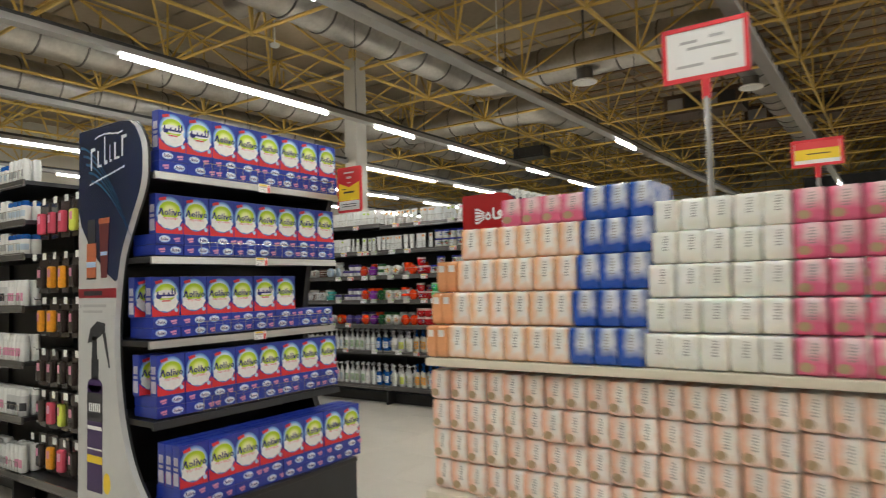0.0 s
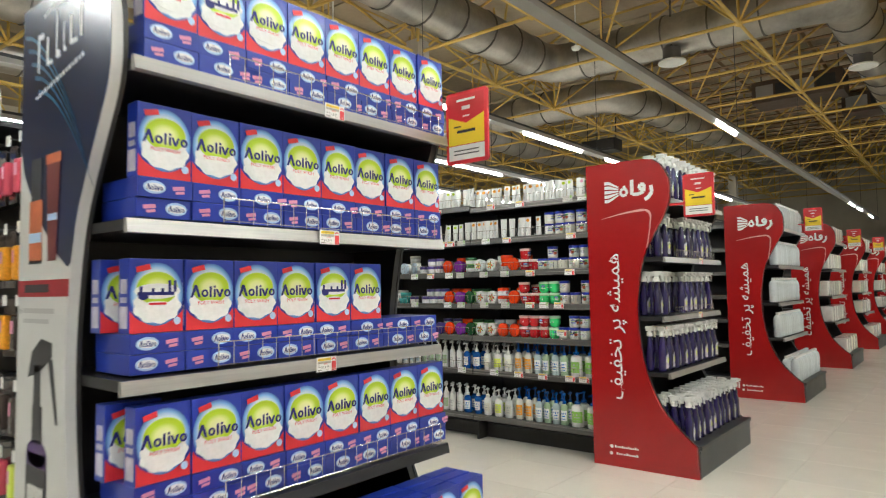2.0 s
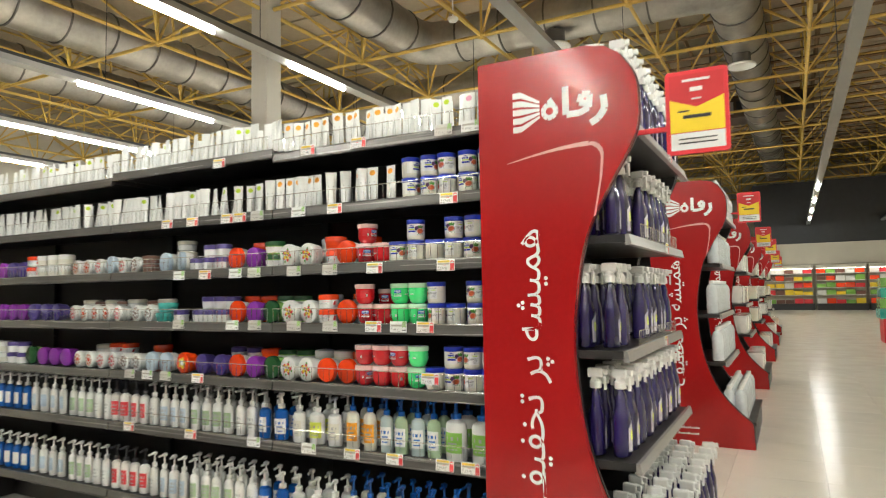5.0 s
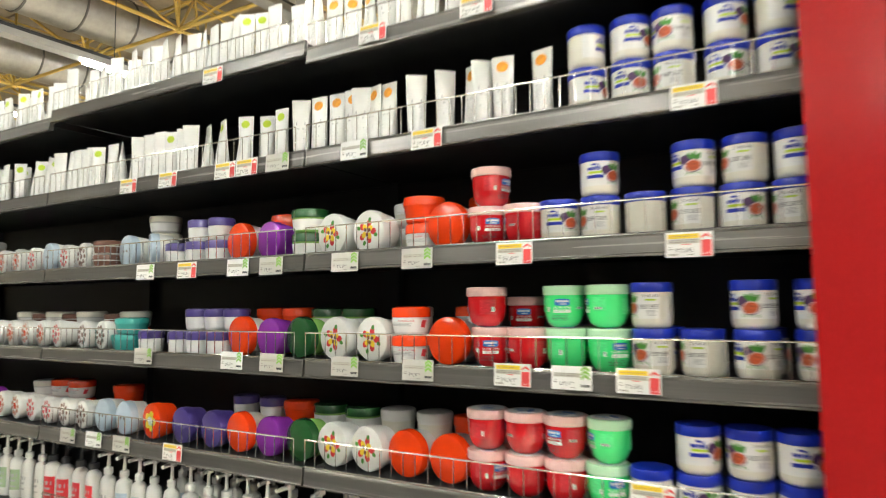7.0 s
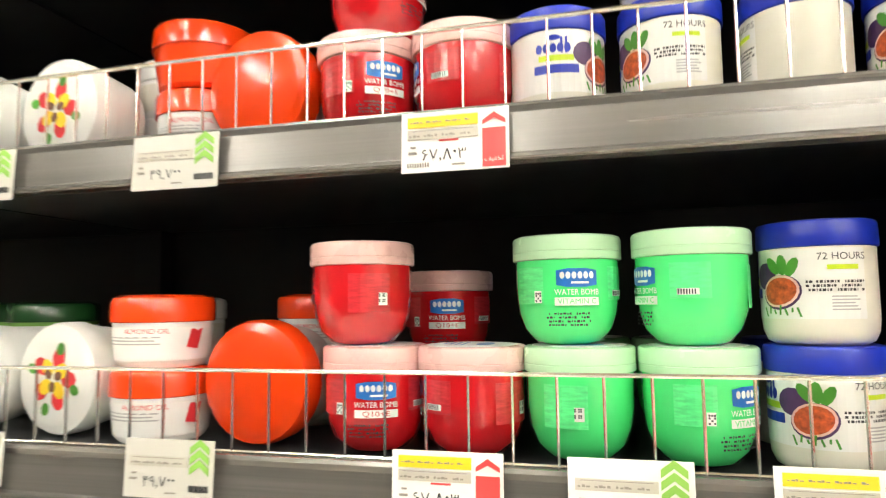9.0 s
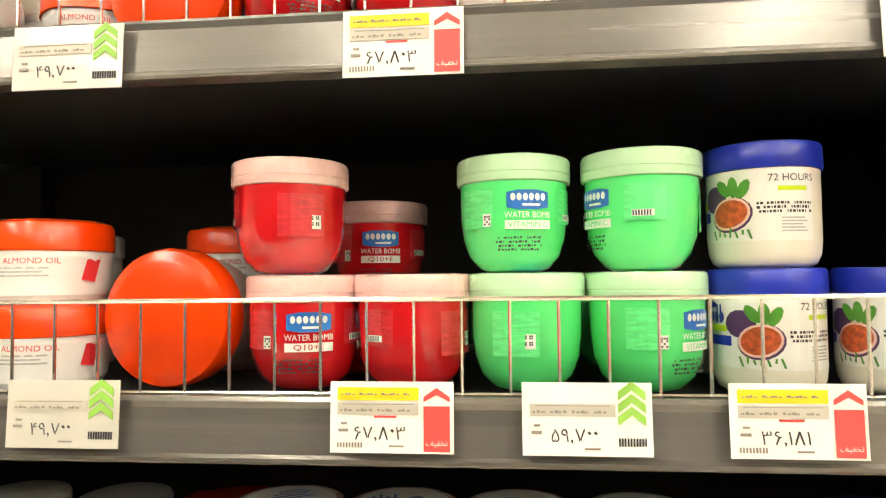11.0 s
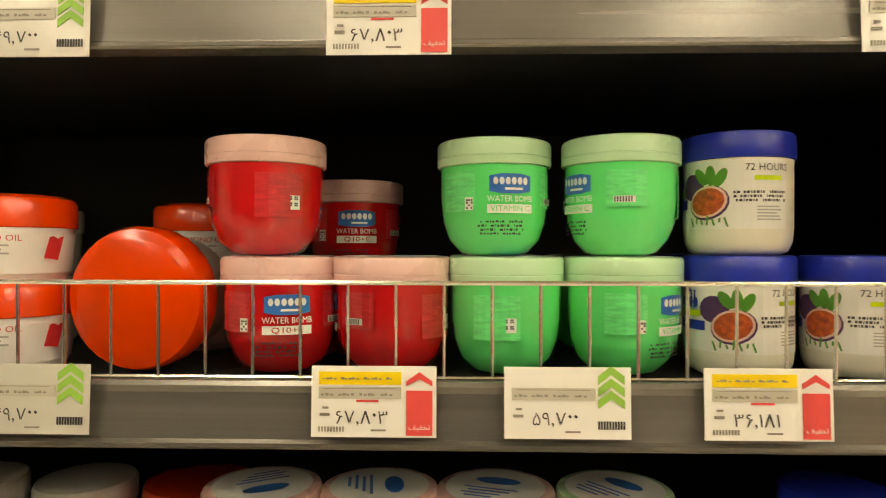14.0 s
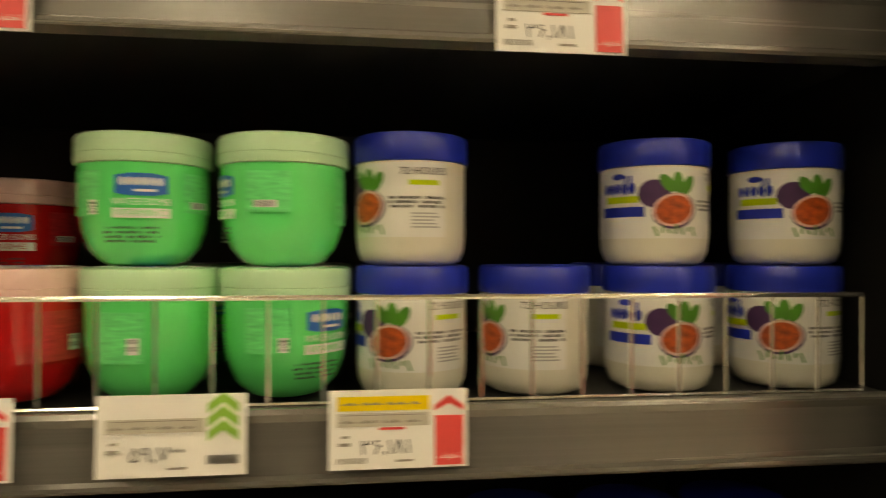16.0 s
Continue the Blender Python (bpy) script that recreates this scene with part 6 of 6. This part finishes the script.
def tissue(m, label, dot, mid=WHITE, w=0.076, flank=True, h=0.1135):
    p = root("tissue_pack", label, "tissue pack", "wrapped tissue packs")
    d = 0.2
    bm = pillow((-w / 2, 0, 0), (w / 2, d, h), 13, 0.0018, int(w * 1000))
    part("wrap", bm, m, p, smooth=True)
    part("front_print", decal([tilted(w * (0.09 + 0.02 * (i % 2) - 0.012 * i), h * (0.84 - 0.08 * i), w * (0.11 + 0.03 * (i % 3)), h * 0.034, 10) for i in range(6)], -0.001), SLATE, p)
    if dot:
        part("picture_spot", decal([oval(-w * 0.18, h * 0.24, w * 0.22, h * 0.13, 12)], -0.0018), dot, p)
    if not flank:
        return p
    bm = bmesh.new()
    for s in (-1, 1):
        x = s * (w / 2 + 0.0005)
        box(bm, (min(x, x - s * 0.001), 0.03, 0.04), (max(x, x - s * 0.001), 0.09, 0.085))
        box(bm, (min(x, x - s * 0.001), 0.12, 0.045), (max(x, x - s * 0.001), 0.16, 0.08))
    part("side_print", bm, mid, p)
    return p


SLATE = mat("slate_print", (0.26, 0.24, 0.23), 0.5)
TAN = mat("tan_print", (0.42, 0.3, 0.17), 0.35)


def side_pack():
    p = root("tissue_pack_on_edge", "orange tissue pack with its narrow side outwards", "tissue pack", "tissue packs on edge")
    part("wrap", pillow((-0.0215, 0, 0), (0.0215, 0.083, 0.1135), 8, 0.0014, 5), ORWRAP, p, smooth=True)
    part("pale_square", decal([rect(-0.012, 0.074, 0.012, 0.098)], -0.001), WRAPW, p)
    return p


ORWRAP = mat("orange_wrap", (0.8, 0.38, 0.17), 0.2, coat=0.6, vary=0.2, scale=16, fine=80, bump=0.5, rand=0.08)
TP_SIDE = side_pack()
TP_PEACH = tissue(PEACH, "orange and white shrink-wrapped tissue pack", None)
TP_PALE = tissue(PEACHL, "pale peach shrink-wrapped tissue pack", TAN, WHITE, 0.07, True, 0.103)
TP_PALE_IN = tissue(PEACHL, "pale peach shrink-wrapped tissue pack", TAN, WHITE, 0.07, False, 0.103)
TP_BLUE = tissue(WRAPB, "blue and white shrink-wrapped tissue pack", None, flank=False)
TP_WHITE = tissue(WRAPC, "ivory shrink-wrapped tissue pack", None, flank=False, h=0.0995)
TP_PINK = tissue(WRAPP, "pink shrink-wrapped tissue pack", TAN, w=0.079, flank=False, h=0.0995)


def tissue_stand():
    s = root("display_stand", "two tier promotion stand with cream boards", "display stand")
    X_A, X_B, Y_A, Y_B = -1.395, 0.3, 1.885, 3.3
    part("upper_board", boxed((X_A, Y_A, 1.062), (X_B, Y_B, 1.09), 0.004), TABLE, s)
    part("lower_board", boxed((X_A, Y_A - 0.015, 0.6), (X_B, Y_B, 0.63), 0.004), TABLE, s)
    part("plinth", boxed((X_A + 0.03, Y_A + 0.02, 0.0), (X_B - 0.03, Y_B - 0.03, 0.6)), REDP, s)
    for x in (X_A + 0.3, X_B - 0.3):
        for y in (Y_A + 0.35, Y_B - 0.2):
            part("post", boxed((x - 0.03, y - 0.03, 0.63), (x + 0.03, y + 0.03, 1.062)), TABLE, s)
    return s


tissue_stand()
rp = random.Random(33)
for r in range(4):
    for i in range(21):
        for d in range(1 if i > 1 else 3):
            placed(TP_PALE if i < 2 else TP_PALE_IN, -1.35 + i * 0.0725 + rp.uniform(-0.003, 0.003), 1.912 + d * 0.21 + rp.uniform(-0.012, 0.012), 0.6305 + r * 0.1042, rp.uniform(-5, 5))
EDGE = -0.848
for r in range(5):
    y, z, low = 1.897 + 0.038 * r, 1.0905 + 0.1145 * r, 1.0905 + 0.1005 * r
    if r < 3:
        for k in (0, 1):
            placed(TP_SIDE, -1.331 - 0.0445 * k, y, z, rp.uniform(-3, 3))
    row = []
    count = 6 if r < 4 else 4
    row += [(EDGE - 0.0768 * (count - i - 0.5), TP_PINK if r == 4 else TP_PEACH) for i in range(count)]
    row += [(EDGE + 0.0775 * (i + 0.5), TP_BLUE) for i in range(3)]
    row += [(EDGE + 0.2335 + 0.0772 * (i + 0.5), TP_WHITE) for i in range(5)]
    row += [(EDGE + 0.6205 + 0.083 * (i + 0.5), TP_PINK) for i in range(6)]
    for x, p in row:
        deep = 3 if x < -1.2 else 1
        for d in range(deep):
            placed(p, x + rp.uniform(-0.0015, 0.0015), y + d * 0.205 + rp.uniform(-0.006, 0.006), z if x < EDGE + 0.2335 else low, rp.uniform(-3, 3))


def post_sign(x, y, z, w, h, promo):
    s = root("post_sign", "white card in red frame on a grey post" if not promo else "red and yellow promotion card on a post", "sign", "signs on posts")
    bm = bmesh.new()
    for lo, hi in (((-w / 2, -h / 2), (w / 2, -h / 2 + 0.022)), ((-w / 2, h / 2 - 0.022), (w / 2, h / 2)), ((-w / 2, -h / 2 + 0.022), (-w / 2 + 0.022, h / 2 - 0.022)), ((w / 2 - 0.022, -h / 2 + 0.022), (w / 2, h / 2 - 0.022))):
        box(bm, (lo[0], -0.008, lo[1]), (hi[0], 0.008, hi[1]))
    part("frame", bm, REDP, s)
    part("card", boxed((-w / 2 + 0.02, -0.003, -h / 2 + 0.02), (w / 2 - 0.02, 0.003, h / 2 - 0.02)), WHITE, s)
    if promo:
        part("red_head", decal([rect(-w * 0.43, h * 0.12, w * 0.43, h * 0.42)], -0.004), REDF, s)
        part("yellow_field", decal([rect(-w * 0.43, -h * 0.25, w * 0.43, h * 0.14)], -0.0048), YEL, s)
        part("print", decal([rect(-w * 0.2, -h * 0.06, w * 0.25, -h * 0.02)], -0.0056), INK, s)
    else:
        part("print", decal([rect(-w * 0.28, h * 0.18, -w * 0.08, h * 0.23), rect(w * 0.06, h * 0.22, w * 0.22, h * 0.27), rect(-w * 0.2, h * 0.06, w * 0.3, h * 0.11), rect(-w * 0.33, -h * 0.25, -w * 0.02, -h * 0.2), rect(w * 0.08, -h * 0.2, w * 0.36, -h * 0.15)], -0.004), GREYP, s)
    part("clamp", boxed((-0.02, -0.014, -h / 2 - 0.1), (0.02, 0.014, -h / 2 + 0.0), 0.003), REDP, s)
    part("post", rod(bmesh.new(), (0, 0, -h / 2 - 0.09), (0, 0, -z), 0.016, 12), TRUNK, s)
    part("foot", boxed((-0.15, -0.15, -z), (0.15, 0.15, -z + 0.012)), CHAR, s)
    s.matrix_basis = pose(x, y, z, 0, 0, 0)


post_sign(-0.72, 3.36, 2.47, 0.41, 0.28, False)
post_sign(-0.47, 6.0, 2.33, 0.37, 0.22, True)


# ---- far end of the main aisle ----
def far_end():
    tagged(part("wall_bulkhead", boxed((-5, 45.6, 2.55), (9, 46.0, 3.75)), WALLP), "cream bulkhead over the far counter", "wall", kind="structure")
    tagged(part("wall_dark", boxed((-4.4, 45.7, 3.75), (9, 46.05, 7.3)), CHAR), "dark upper wall at the far end", "wall", kind="structure")
    for x in (-6.4, -3.9, -1.4, 1.1):
        c = root("display_cabinet", "lit wall cabinet with shelves of bright packs", "display cabinet", "far wall cabinets")
        part("back", boxed((x, 45.5, 0), (x + 2.4, 45.58, 2.5)), WALLP, c)
        part("plinth", boxed((x, 44.7, 0), (x + 2.4, 45.5, 0.35)), BLACK, c)
        part("canopy", boxed((x, 44.8, 2.3), (x + 2.4, 45.5, 2.5)), WALLP, c)
        part("strip_lamp", boxed((x + 0.05, 44.82, 2.27), (x + 2.35, 44.9, 2.297)), COOLW, c)
        for z in (0.8, 1.2, 1.6, 2.0):
            part("shelf", boxed((x, 45.0, z), (x + 2.4, 45.5, z + 0.03)), WPLAST, c)
        for z in (0.35, 0.83, 1.23, 1.63, 2.03):
            for k in range(5):
                m = rp.choice((REDP, YEL, WRAPW, ORANGEL, GRNP, BROWNP))
                q = tagged(part("packet", boxed((x + 0.05 + 0.46 * k, 45.1, z + 0.001), (x + 0.48 + 0.46 * k, 45.4, z + rp.uniform(0.18, 0.3)), 0.01), m), "bright packet on a far cabinet shelf", "packet", "far packets")


far_end()


def far_stand(x, y):
    c = root("promo_stand", "green tiered promotion stand on a red base", "display stand")
    part("base", boxed((x - 0.3, y, 0), (x + 0.3, y + 0.8, 0.55), 0.01), REDP, c)
    for k in range(4):
        part("tier", boxed((x - 0.36 + 0.02 * k, y + 0.05 * k, 0.552 + 0.24 * k), (x + 0.36 - 0.02 * k, y + 0.8, 0.77 + 0.24 * k), 0.015), (TEALL, LGREENJ)[k % 2], c)


far_stand(-0.45, 21.2)


# ---- smoke detectors, diffusers, hanging unit heater ----
def roof_bits():
    for x, y in ((-7.5, 18.7), (-3.5, 22.7)):
        d = root("air_diffuser", "round white ceiling air diffuser on a short duct", "air vent", "round diffusers")
        part("drop_pipe", lathe(bmesh.new(), [(0.24, 7.45), (0.24, 7.8), (0.03, 7.85), (0.03, 10.2)], 16, at=(x, y)), DUCTDARK, d, smooth=True)
        part("ring", lathe(bmesh.new(), [(0, 7.42), (0.2, 7.42), (0.36, 7.38), (0.38, 7.4), (0.36, 7.44), (0.24, 7.46)], 20, at=(x, y)), WPLAST, d, smooth=True)
    for x, y in ((-12.3, 10.7), (-8.9, 15.8)):
        d = root("smoke_detector", "small round white smoke detector", "smoke detector")
        part("dome", lathe(bmesh.new(), [(0, 7.28), (0.09, 7.3), (0.12, 7.34), (0.12, 7.38), (0, 7.38)], 14, at=(x, y)), WPLAST, d, smooth=True)
        part("stem", rod(bmesh.new(), (x, y, 7.38), (x, y, 10.2), 0.02, 6), WPLAST, d)
    h = root("unit_heater", "black box shaped hanging unit heater", "heater")
    part("casing", boxed((-14.2, 26.4, 7.0), (-12.7, 27.2, 7.5), 0.02), CHAR, h)
    for xx in (-14.1, -12.8):
        part("hanger_rod", rod(bmesh.new(), (xx, 26.8, 7.5), (xx, 26.8, 10.2), 0.02, 6), INK, h)
    part("grille", boxed((-14.1, 26.38, 7.08), (-12.8, 26.398, 7.42)), BLACK, h)


roof_bits()

# ---- floor tiles ----
tile = bmesh.new()
box(tile, (0.0012, 0.0012, -0.006), (0.5988, 0.5988, 0.0))
tile_mesh = bpy.data.meshes.new("tile")
tile.to_mesh(tile_mesh)
tile.free()
tile_mesh.materials.append(FLOOR)
verts, faces = [], []
for i in range(int((X1 - X0) / 0.6)):
    for j in range(int((Y1 - Y0) / 0.6)):
        x, y = X0 + 0.6 * i, Y0 + 0.6 * j
        if -7.3 < x < -0.6 and 0.5 < y < 14.6:
            o = new("tile", tile_mesh)
            o.parent = floor
            o.location = (x, y, 0)
        else:
            k = len(verts)
            verts += [(x + 0.0012, y + 0.0012, -0.0005), (x + 0.5988, y + 0.0012, -0.0005), (x + 0.5988, y + 0.5988, -0.0005), (x + 0.0012, y + 0.5988, -0.0005)]
            faces.append((k, k + 1, k + 2, k + 3))
me = bpy.data.meshes.new("tile_field")
me.from_pydata(verts, [], faces)
me.materials.append(FLOOR)
tf = tagged(new("tile_field", me), kind="stuff")
tf.parent = floor
